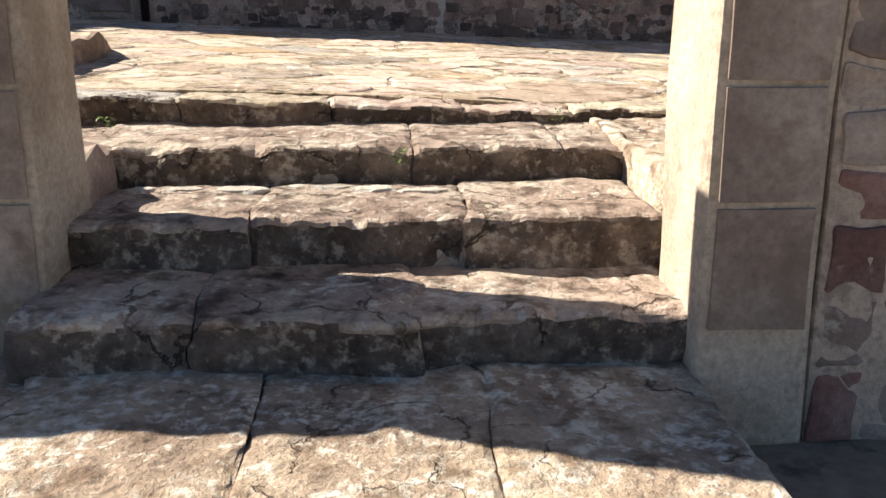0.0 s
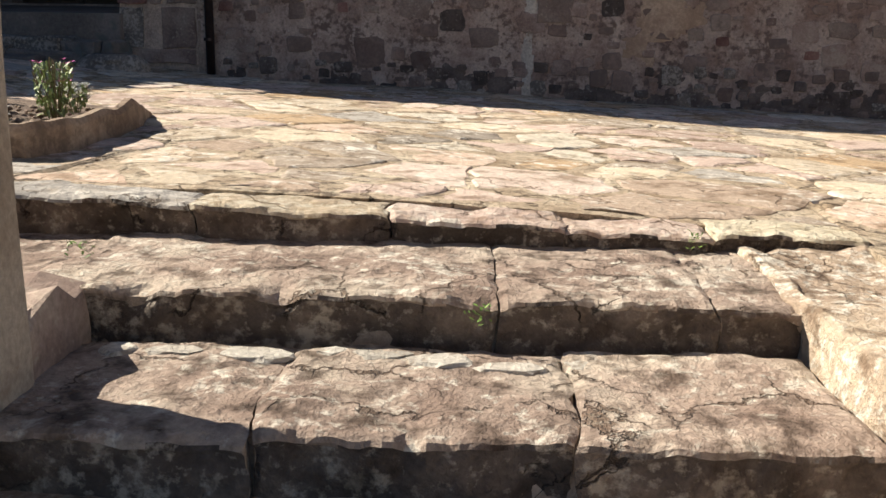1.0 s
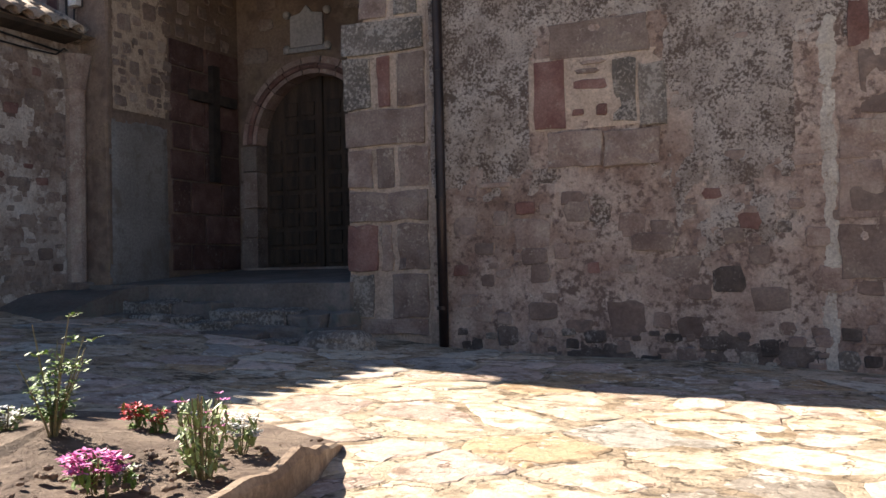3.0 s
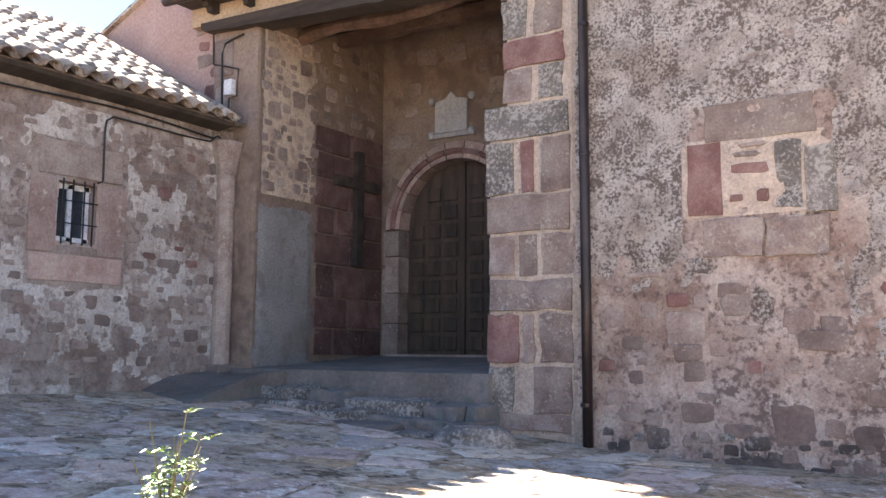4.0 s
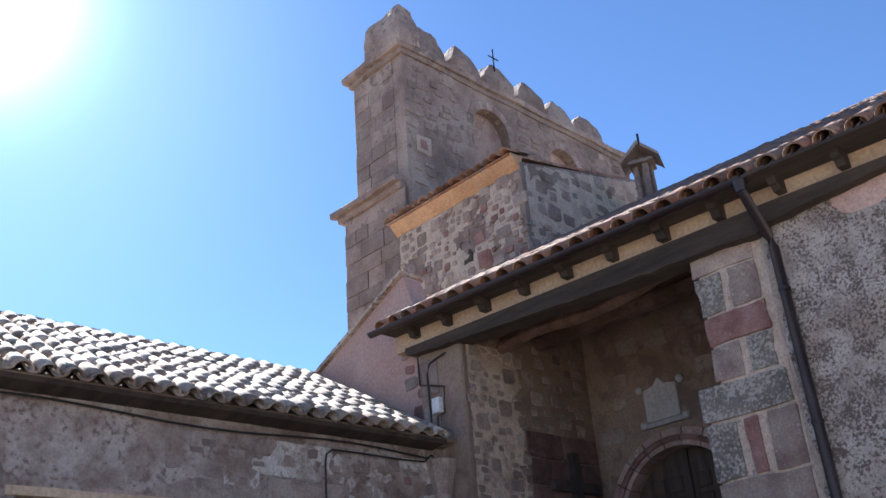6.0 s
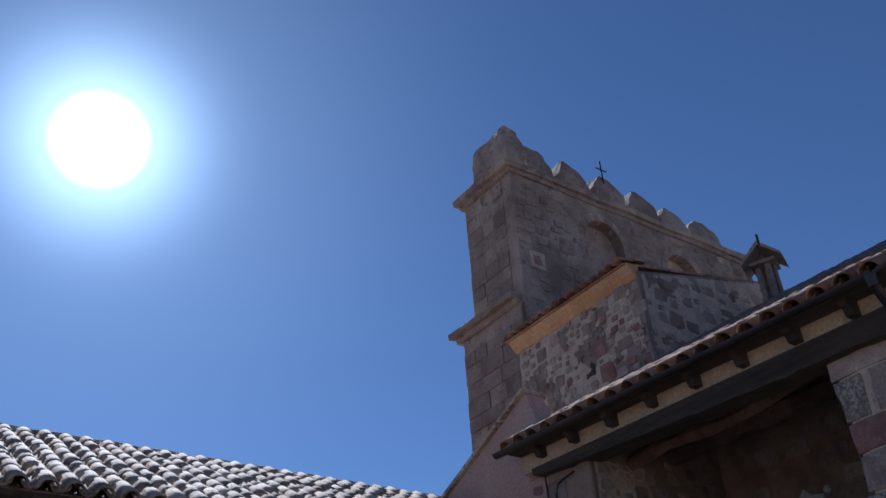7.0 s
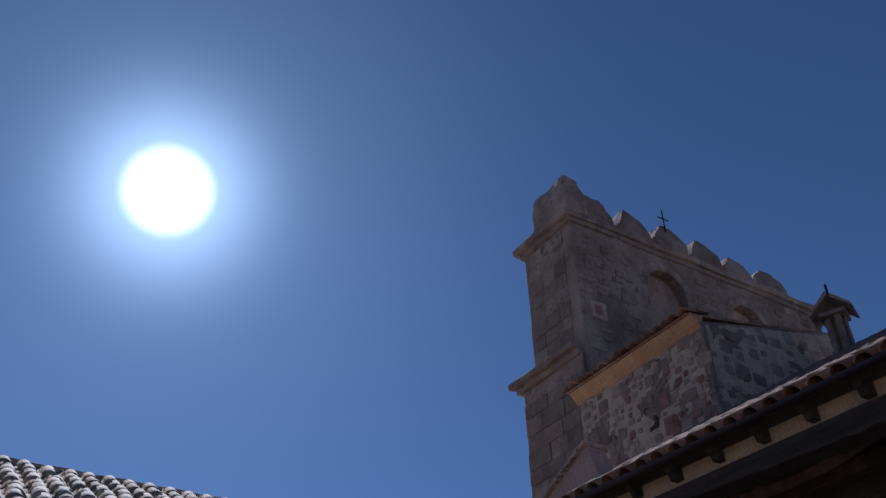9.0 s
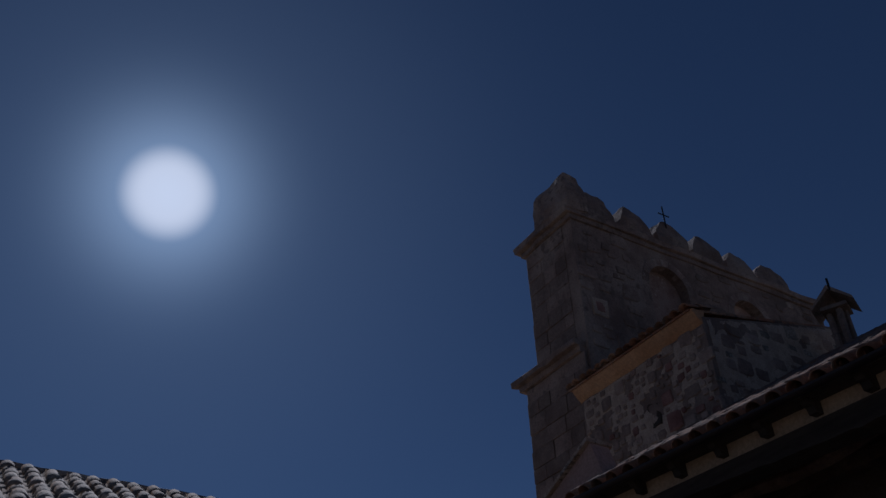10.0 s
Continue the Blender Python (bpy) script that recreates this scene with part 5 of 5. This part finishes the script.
p_r = pillar("wall_gate_east", 1.345, 1.74, -1.95, -1.43, 0.0, 4.2, "tall plastered gate pillar, sunlit on its inner side")
p_l = pillar("wall_gate_west", -1.75, -0.915, -1.545, -1.0, 0.0, 2.77, "tall plastered gate pillar in brown render")
for p, ua, ub, v in ((p_r, 1.375, 1.70, -1.951), (p_l, -1.70, -0.95, -1.546)):
    z = 0.45
    while z < (3.9 if p is p_r else 2.7):
        h = rng.uniform(0.38, 0.46)
        bm = turned(boxed((ua, v - 0.012, z), (ub, v + 0.05, z + h - 0.022), 0.004, 0.006, 2))
        part("block", bm, RENDER_BROWN, p)
        z += h
w_r = setting("wall_boundary_east", turned(boxed((1.74, -1.938, 0.0), (14.0, -1.4, 4.0), 0.02, 0.03, 8)), MORTAR, "rubble boundary wall beside the gate", "wall")
w_l = setting("wall_boundary_west", turned(boxed((-11.5, -1.54, 0.0), (-1.75, -1.16, 2.0), 0.02, 0.04, 8)), MORTAR, "rubble boundary wall beside the gate", "wall")
z = 0.02
while z < 3.6:
    h = rng.uniform(0.13, 0.30)
    u = 1.765
    while u < 3.3:
        w_ = rng.uniform(0.14, 0.40)
        bm = boxed((u, -1.935 - rng.uniform(0, 0.02), z), (u + w_, -1.8, z + h), 0.018, 0.0, 3)
        for v in bm.verts:
            v.co += noise.noise_vector(v.co * 6) * 0.022 + noise.noise_vector(v.co * 15) * 0.01
        part("stone", turned(bm), rng.choice((STONE_RED, STONE_GREY, STONE_GREY, STONE_TOWER, RENDER_BROWN)), w_r)
        u += w_ + rng.uniform(0.012, 0.03)
    z += h + rng.uniform(0.012, 0.03)
rubble(w_l, lambda u: tuple(st(u, -1.545, 0))[:2], -3.6, -1.8, 0.1, 1.6, 32, ("red", "grey"), 7, size=(0.18, 0.42), flat=0.8, proud=0.04)

# ---- stone stair of the gate ----
STEPS = (  # z of tread, front edge v, back v, u from, u to, joints
    ("landing", 0.28, -3.9, -1.70, -1.75, 1.36, (-0.9, -0.1, 0.62)),
    ("one", 0.49, -1.88, -1.20, -0.97, 1.38, (-0.37, 0.41)),
    ("two", 0.69, -1.32, -0.62, -1.0, 1.40, (-0.25, 0.62)),
    ("three", 0.85, -0.60, 0.30, -1.75, 1.46, (-1.18, 0.42, 1.14)),
    ("four", 0.97, 0.22, 0.62, -1.75, 1.95, (-0.82, -0.03, 0.71, 1.32)))
for nm, zt, va, vb, ua, ub, cuts_ in STEPS:
    base = st((ua + ub) / 2, va, max(zt - 0.4, 0))
    step = thing("stone_step", base, "broad worn sandstone step with lichen and chipped edge" if nm != "landing" else "worn sandstone landing slab mottled with pale lichen",
                 "step", "steps of the gate stair")
    edges = [ua, *cuts_, ub]
    prev_top = {"landing": -0.1, "one": 0.24, "two": 0.45, "three": 0.64, "four": 0.8}[nm]
    for cell_no, (a, b) in enumerate(zip(edges, edges[1:])):
        bm = bmesh.new()
        lo, hi = Vector((a, va + rng.uniform(-0.03, 0.03), prev_top - 0.05)), Vector((b, vb, zt + rng.uniform(-0.012, 0.012)))
        nxs, nys, nzs = max(3, int((b - a) / 0.028)), max(3, int((vb - va) / 0.04)), 8
        # top and front as one bent grid with a rounded, chipped nose
        line = [(lo.y + 0.05 * (1 - k / nzs) ** 0.7, lo.z + (hi.z - lo.z) * k / nzs) for k in range(nzs)] + [(lo.y + 0.002, hi.z - 0.022), (lo.y + 0.008, hi.z - 0.007), (lo.y + 0.024, hi.z)] \
            + [(lo.y + 0.024 + (hi.y - lo.y - 0.024) * k / nys, hi.z) for k in range(1, nys + 1)]
        g = []
        for i in range(nxs + 1):
            u = lo.x + (hi.x - lo.x) * i / nxs
            col_ = []
            for v_, z_ in line:
                p = Vector((u, v_, z_))
                near_nose = math.exp(-((v_ - lo.y) ** 2 + (z_ - hi.z) ** 2) / 0.006)
                n3 = noise.noise_vector(p * 3.2)
                n9 = noise.noise_vector(p * 11)
                chip = (max(0.0, noise.noise((u * 4.5, zt * 7, 3.1)) - 0.05) * 0.09 + max(0.0, noise.noise((u * 14, zt * 9, 1.7))) * 0.035) * near_nose
                n20 = noise.noise_vector(p * 26)
                if nm == "four":
                    chip *= 0.35
                    p.z -= 0.010 * max(0.0, (v_ - vb + 0.12) / 0.12)
                    p.z += 0.018 - 0.036 * (u + 0.45)
                p += Vector((0, n3.y * 0.03 + n9.y * 0.014 + n20.y * 0.006 + chip, n3.z * 0.018 + n9.z * 0.010 + n20.z * 0.004 - chip * 0.8))
                # wandering joints
                if nm != "x" and (a != ua or i > nxs / 2) and (b != ub or i < nxs / 2):
                    jn = a if i < nxs / 2 else b
                    fall = max(0.0, 1 - abs(u - jn) / 0.15)
                    wob = 0.05 * noise.noise((jn * 9, v_ * 5, z_ * 6)) + 0.015 * noise.noise((jn * 9, v_ * 18, z_ * 18))
                    p.x += wob * fall
                ends = min(i, nxs - i)
                if ends == 0:
                    p += Vector((0.004 if i == 0 else -0.004, 0.010, -0.008))
                col_.append(bm.verts.new(p))
            g.append(col_)
        for c0, c1 in zip(g, g[1:]):
            for k in range(len(line) - 1):
                bm.faces.new((c0[k], c1[k], c1[k + 1], c0[k + 1]))
        for c, s_ in ((g[0], 1), (g[-1], -1)):
            foot = bm.verts.new((c[0].co.x, hi.y, lo.z))
            loop = c + [foot]
            bm.faces.new(loop if s_ == 1 else loop[::-1])
        bmesh.ops.recalc_face_normals(bm, faces=bm.faces[:])
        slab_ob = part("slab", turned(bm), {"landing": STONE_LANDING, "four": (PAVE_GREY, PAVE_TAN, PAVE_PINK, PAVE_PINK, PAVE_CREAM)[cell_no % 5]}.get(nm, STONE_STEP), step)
        # the front face is darker: old lichen, with the riser's shade in its colour
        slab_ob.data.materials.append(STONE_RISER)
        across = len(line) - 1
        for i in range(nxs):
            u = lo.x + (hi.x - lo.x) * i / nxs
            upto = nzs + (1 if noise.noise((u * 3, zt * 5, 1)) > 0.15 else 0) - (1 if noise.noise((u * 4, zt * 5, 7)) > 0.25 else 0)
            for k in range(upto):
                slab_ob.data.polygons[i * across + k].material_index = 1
    # mortar core below
    part("core", turned(boxed((ua + 0.01, va + 0.07, max(prev_top - 0.1, -0.1)), (ub - 0.01, vb + 0.12, zt - (0.12 if nm == "four" else 0.035)), 0)), MORTAR, step)
# low side blocks
sb = thing("side_block", st(-1.0, -0.6, 0.4), "low reddish side block at the end of the steps", "block")
part("block", turned(boxed((-1.75, -1.14, 0.1), (-0.94, -0.5, 0.865), 0.025, 0.035, 4)), STONE_GREY, sb)
sb = thing("side_block", st(1.4, -0.6, 0.4), "low whitewashed side block at the end of the steps", "block")
part("block", turned(boxed((1.42, -1.43, 0.1), (1.95, 0.26, 0.87), 0.03, 0.035, 9)), STONE_LANDING, sb)

# pale mortar stones along the foot of the third riser
fill = thing("mortar_fill", st(0.4, -0.66, 0.69), "row of pale mortar lumps along the foot of a riser", "mortar")
u = -0.85
while u < 1.2:
    w_ = rng.uniform(0.08, 0.24)
    pale = u > 0.25
    bm = bmesh.new()
    bmesh.ops.create_icosphere(bm, subdivisions=3, radius=1.0)
    cen = Vector((u + w_ / 2, (-0.74 if pale else -0.68) + rng.uniform(-0.04, 0.04), 0.677))
    dep = rng.uniform(0.035, 0.06)
    for v in bm.verts:
        q = noise.noise_vector(v.co * 1.6 + cen * 7) * 0.35 + noise.noise_vector(v.co * 4 + cen * 9) * 0.14
        v.co = cen + Vector(((v.co.x + q.x) * w_ * 0.5, (v.co.y + q.y) * dep, max(-1, min(0.8, v.co.z * 1.6 + q.z)) * 0.022))
    part("lump", turned(bm), PALE_MORTAR, fill)
    u += w_ * rng.uniform(0.9, 1.3)

# weeds in the step joints
def weed(at, name="weed", n=26, r=0.05, h=0.06):
    ob = thing(name, at, "small green weed growing in a step joint", "weed")
    bm = bmesh.new()
    for _ in range(n):
        a, q, t_ = rng.uniform(0, 6.283), rng.uniform(0.1, 1) * r, rng.uniform(0.2, 1) * h
        c = Vector(at) + Vector((math.cos(a) * q, math.sin(a) * q * 0.6, t_))
        leaf_face(bm, c, rng.uniform(0.005, 0.010), rng.uniform(0, 6.283), rng.uniform(-0.8, 0.8))
    part("leaves", bm, LEAF, ob)


def leaf_face(bm, c, size, yaw, tilt_, long=1.5):
    m = Matrix.Translation(c) @ Matrix.Rotation(yaw, 4, "Z") @ Matrix.Rotation(tilt_, 4, "Y")
    pts = [(-size * long, 0, 0), (-size * 0.4 * long, -size * 0.55, size * 0.12), (size * 0.5 * long, -size * 0.45, size * 0.1), (size * long, 0, 0),
           (size * 0.5 * long, size * 0.45, size * 0.1), (-size * 0.4 * long, size * 0.55, size * 0.12)]
    bm.faces.new([bm.verts.new(m @ Vector(p)) for p in pts])


weed(st(-0.98, -0.5, 0.93))
weed(st(0.36, -0.62, 0.76), h=0.1)
weed(st(1.22, 0.2, 0.86), h=0.08)

# ---- flower bed ----
bed = thing("flower_bed", (-1.8, 7.6, 1.0), "flower bed of dry soil edged with a curved low stone kerb", "flower bed")
kerb_line = [(-1.52, 9.0), (-1.40, 8.70), (-1.22, 8.25), (-1.13, 7.8), (-1.08, 7.40), (-1.06, 7.05), (-1.10, 6.78), (-1.4, 6.66), (-2.1, 6.58), (-3.8, 6.9)]
bm = bmesh.new()
pts = []
for k in range(len(kerb_line) - 1):
    a, b = Vector(kerb_line[k]), Vector(kerb_line[k + 1])
    pts += [a.lerp(b, s / 6) for s in range(6)]
n = len(pts)
rings = []
for i, p in enumerate(pts):
    d = (pts[min(i + 1, n - 1)] - pts[max(i - 1, 0)]).normalized()
    o = Vector((-d.y, d.x))
    g0 = ground(p.x, p.y)
    rise = (0.02 + 0.18 * min(1, i / 14)) * (0.9 + 0.25 * noise.noise((i * 0.25, 0, 0)))
    t_ = 0.036
    rings.append([bm.verts.new((p.x + o.x * s * t_, p.y + o.y * s * t_, g0 + z_)) for s, z_ in ((-1.15, -0.05), (-1.1, rise * 0.8), (-0.6, rise), (0.6, rise), (1.1, rise * 0.8), (1.15, -0.05))])
for a, b in zip(rings, rings[1:]):
    for k in range(5):
        bm.faces.new((a[k], a[k + 1], b[k + 1], b[k]))
bm.faces.new(rings[0])
bm.faces.new(rings[-1][::-1])
bmesh.ops.recalc_face_normals(bm, faces=bm.faces[:])
part("kerb", bm, KERB, bed, "thin curved kerb of ochre stone")
bm = bmesh.new()
c = Vector((-2.3, 7.9))
rim_ = [p for p in pts] + [Vector((-4.0, 8.6)), Vector((-3.0, 9.3)), Vector((-2.2, 9.3))]
layers = []
for s in (1.0, 0.85, 0.65, 0.45, 0.25):
    layers.append([bm.verts.new((c.x + (p.x - c.x) * s, c.y + (p.y - c.y) * s,
                                 ground(p.x, p.y) + 0.03 + 0.07 * (1 - s) + 0.035 * noise.noise((p.x * 5 * s, p.y * 5 * s, 2)))) for p in rim_])
for a, b in zip(layers, layers[1:]):
    for k in range(len(rim_)):
        bm.faces.new((a[k - 1], a[k], b[k], b[k - 1]))
bm.faces.new(layers[-1])
bmesh.ops.recalc_face_normals(bm, faces=bm.faces[:])
part("soil", bm, SOIL, bed)
bm = bmesh.new()
for _ in range(160):
    p = rng.choice(pts)
    s = rng.uniform(0.2, 0.95)
    x, y = c.x + (p.x - c.x) * s, c.y + (p.y - c.y) * s
    r_ = rng.uniform(0.008, 0.03)
    bmesh.ops.create_icosphere(bm, subdivisions=1, radius=r_, matrix=Matrix.Translation((x, y, ground(x, y) + 0.05 + 0.06 * (1 - s))) @ Matrix.Diagonal((1, 1.2, 0.7, 1)))
clods = part("loose_soil", bm, SOIL, bed)
clods["kind"] = "stuff"


def soil_z(x, y):
    return ground(x, y) + 0.07


def flower_clump(name, at, label, petal, n_leaf, n_flower, r, h, leaf_mat=LEAF_G, pet=0.02, blade=0.02):
    x, y = at
    z = soil_z(x, y) - 0.02
    ob = thing(name, (x, y, z), label, "flowers")
    bm = bmesh.new()
    for _ in range(n_leaf):
        a, q, t_ = rng.uniform(0, 6.283), rng.random() ** 0.5 * r, rng.uniform(0.1, 1) * h
        leaf_face(bm, Vector((x + math.cos(a) * q * (0.6 + 0.4 * t_ / h), y + math.sin(a) * q * (0.6 + 0.4 * t_ / h), z + t_)), blade, rng.uniform(0, 6.283), rng.uniform(-1.3, 1.3), 2.0)
    part("leaves", bm, leaf_mat, ob)
    for _ in range(max(6, n_leaf // 18)):
        a, q = rng.uniform(0, 6.283), rng.random() * r
        bm = bmesh.new()
        tube(bm, [(x + math.cos(a) * q * 0.3, y + math.sin(a) * q * 0.3, z), (x + math.cos(a) * q, y + math.sin(a) * q, z + h * rng.uniform(0.8, 1.15))], 0.004, 4)
        part("stem", bm, STEM, ob)
    for _ in range(n_flower):
        a, q, t_ = rng.uniform(0, 6.283), rng.random() ** 0.5 * r, rng.uniform(0.55, 1.1) * h
        cc = Vector((x + math.cos(a) * q, y + math.sin(a) * q, z + t_))
        bm = bmesh.new()
        for k in range(5):
            leaf_face(bm, cc + Vector((math.cos(k * 1.257) * pet * 0.7, math.sin(k * 1.257) * pet * 0.7, 0)), pet * 0.6, k * 1.257, rng.uniform(-0.7, 0.2), 1.2)
        part("blossom", bm, petal, ob)
    return ob


flower_clump("flower_clump", (-1.60, 7.92), "tall grey-green flower clump with faded pink tips", PETAL_P, 320, 14, 0.15, 0.36, LEAF_G, 0.02, 0.016)
flower_clump("flower_clump", (-1.76, 8.42), "low clump of white blossoms", PETAL_W, 50, 95, 0.12, 0.19, LEAF_G, 0.020)
flower_clump("flower_clump", (-1.86, 7.50), "bright pink flowers in a small clump", PETAL_P, 60, 60, 0.13, 0.17, LEAF, 0.03)
flower_clump("flower_clump", (-2.66, 8.62), "red flowers with green leaves", PETAL_R, 50, 30, 0.08, 0.16, LEAF, 0.024)
flower_clump("flower_clump", (-2.50, 8.62), "small red and orange flowers", PETAL_R, 50, 16, 0.07, 0.14, LEAF, 0.024)
flower_clump("flower_clump", (-2.95, 7.95), "white flowers in a low clump", PETAL_W, 50, 40, 0.1, 0.2, LEAF_G, 0.022)
flower_clump("flower_clump", (-1.78, 7.62), "small pale pink flower", PETAL_W, 20, 6, 0.05, 0.1, LEAF, 0.022)
# rose bush
rx, ry = -2.6, 7.95
rz = soil_z(rx, ry) - 0.02
rose = thing("rose_bush", (rx, ry, rz), "young rose bush with thin stems and bright green leaves", "bush")
bm_l = bmesh.new()
for k in range(15):
    a = rng.uniform(0, 6.283)
    hgt = rng.uniform(0.30, 0.64) if k > 1 else (0.74, 0.68)[k]
    out = rng.uniform(0.06, 0.30) if k > 1 else 0.10
    line = [Vector((rx, ry, rz)) + Vector((math.cos(a) * out * s ** 1.4, math.sin(a) * out * s ** 1.4, hgt * s)) for s in (0, 0.25, 0.5, 0.75, 1)]
    bm_s = bmesh.new()
    tube(bm_s, line, [0.008, 0.007, 0.006, 0.004, 0.0025], 5)
    for s in range(7):
        # a leaf stalk with five leaflets
        u = rng.uniform(0.38, 1)
        i = min(3, int(u * 4))
        p = line[i].lerp(line[i + 1], u * 4 - i)
        yaw, rise = rng.uniform(0, 6.283), rng.uniform(-0.2, 0.5)
        d = Vector((math.cos(yaw), math.sin(yaw), rise)).normalized()
        long_ = rng.uniform(0.05, 0.10)
        tube(bm_s, [p, p + d * long_], 0.0015, 3)
        side_ = Vector((-d.y, d.x, 0)).normalized()
        for q, o in ((1.0, 0), (0.72, 1), (0.72, -1), (0.42, 1), (0.42, -1)):
            sz = rng.uniform(0.012, 0.020)
            leaf_face(bm_l, p + d * long_ * q + side_ * o * sz * 1.3, sz, yaw + o * 0.9, rng.uniform(-0.6, 0.6), 1.3)
    part("stem", bm_s, STEM, rose)
part("leaves", bm_l, LEAF, rose)

# ---- flagstones of the plaza ----
frng = random.Random(21)
seeds = []
while len(seeds) < 760:
    x, y = frng.uniform(-9.0, 9.5), frng.uniform(5.2, 14.4)
    sx = (0.35 if y < 9 else 0.38) * (1.0 + 0.75 * noise.noise((x * 0.8, y * 1.1, 6)))
    if all(((x - a) / 1.6) ** 2 + (y - b) ** 2 > (sx * frng.uniform(0.5, 1.5)) ** 2 for a, b in seeds):
        seeds.append((x, y))
    elif frng.random() < 0.0006:
        break


def cell(i):
    x, y = seeds[i]
    poly = [Vector((x - 1.2, y - 1)), Vector((x + 1.2, y - 1)), Vector((x + 1.2, y + 1)), Vector((x - 1.2, y + 1))]
    for j, (a, b) in enumerate(seeds):
        if j == i or abs(a - x) > 2.4 or abs(b - y) > 2:
            continue
        mid, nrm = Vector(((a + x) / 2, (b + y) / 2)), Vector((a - x, b - y))
        out = []
        for p, q in zip(poly, poly[1:] + poly[:1]):
            dp_, dq = (p - mid).dot(nrm), (q - mid).dot(nrm)
            if dp_ <= 0:
                out.append(p)
            if dp_ * dq < 0:
                out.append(p.lerp(q, dp_ / (dp_ - dq)))
        poly = out
        if len(poly) < 3:
            return None
    return poly


def flag(bm, poly, ox=0.0, oy=0.0):
    """A flagstone with wavering outline and soft edge."""
    cen = sum(poly, Vector((0, 0))) / len(poly)
    ring = []
    for p, q in zip(poly, poly[1:] + poly[:1]):
        n_ = 2 if (q - p).length < 0.2 else 4
        for s in range(n_):
            e = p.lerp(q, s / n_)
            w_ = noise.noise_vector((e.x * 3.5, e.y * 3.5, 0.3))
            ring.append(e + Vector((w_.x, w_.y)) * 0.08 + Vector((noise.noise((e.x * 11, e.y * 11, 5)), noise.noise((e.x * 11, e.y * 11, 9)))) * 0.02)
    lift = frng.uniform(-0.004, 0.009)
    tx, ty = frng.uniform(-0.012, 0.012), frng.uniform(-0.012, 0.012)
    loops = []
    for gap_, dz in ((0.022, -0.024), (0.036, -0.004), (0.06, 0.003)):
        lp = []
        for e in ring:
            d = cen - e
            e2 = e + d.normalized() * min(gap_ * (1.25 + 1.5 * noise.noise((e.x * 3, e.y * 3, 7))), d.length * 0.5)
            z = ground(e2.x, e2.y) + lift + dz + tx * (e2.x - cen.x) + ty * (e2.y - cen.y) + 0.004 * noise.noise((e2.x * 6, e2.y * 6, 2))
            lp.append(bm.verts.new((e2.x, e2.y, z)))
        loops.append(lp)
    for a, b in zip(loops, loops[1:]):
        for k in range(len(ring)):
            bm.faces.new((a[k - 1], a[k], b[k], b[k - 1]))
    m_ = bm.verts.new((cen.x, cen.y, ground(cen.x, cen.y) + lift + 0.008))
    for k in range(len(ring)):
        bm.faces.new((loops[-1][k - 1], loops[-1][k], m_))


rest = bmesh.new()
made = 0
order = sorted(range(len(seeds)), key=lambda i: abs(seeds[i][0] + 0.6) + abs(seeds[i][1] - 8.0) * 0.7)
for i in order:
    x, y = seeds[i]
    poly = cell(i)
    if not poly:
        continue
    edge_y = plaza_front(x)
    # cut at the top step and at the boundary wall
    lim = 0.57 if any(-1.2 < p.x < 3.4 for p in poly) else -1.0
    side = [p.y - 5.8 - (p.x - 1.05) * math.tan(radians(7)) - lim for p in poly]
    if max(side) < 0.1 or any(p.y > 14.5 or p.x < -9.2 for p in poly):
        continue
    out = []
    for (p, a), (q, b) in zip(zip(poly, side), zip(poly[1:] + poly[:1], side[1:] + side[:1])):
        if a >= 0:
            out.append(p)
        if a * b < 0:
            out.append(p.lerp(q, a / (a - b)))
    poly = out
    if made < 300:
        bm = bmesh.new()
        flag(bm, poly)
        bmesh.ops.recalc_face_normals(bm, faces=bm.faces[:])
        part("flagstone", bm, STONE_PAVE, plaza)
        made += 1
    else:
        flag(rest, poly)
bmesh.ops.recalc_face_normals(rest, faces=rest.faces[:])
fl = part("flagstones", rest, surface("paving_stone_far", [(0.42, 0.305, 0.225), (0.60, 0.46, 0.34), (0.70, 0.59, 0.46)], 2.6, 34, (0.76, 0.71, 0.62), 0.32, 12, 0.7,
                                      vary=0.16, per="island", tints=FLAG_TINTS, stain=(0.50, 0.45, 0.39), stain_scale=5.0, cracks=2.4), plaza)
fl["kind"] = "stuff"
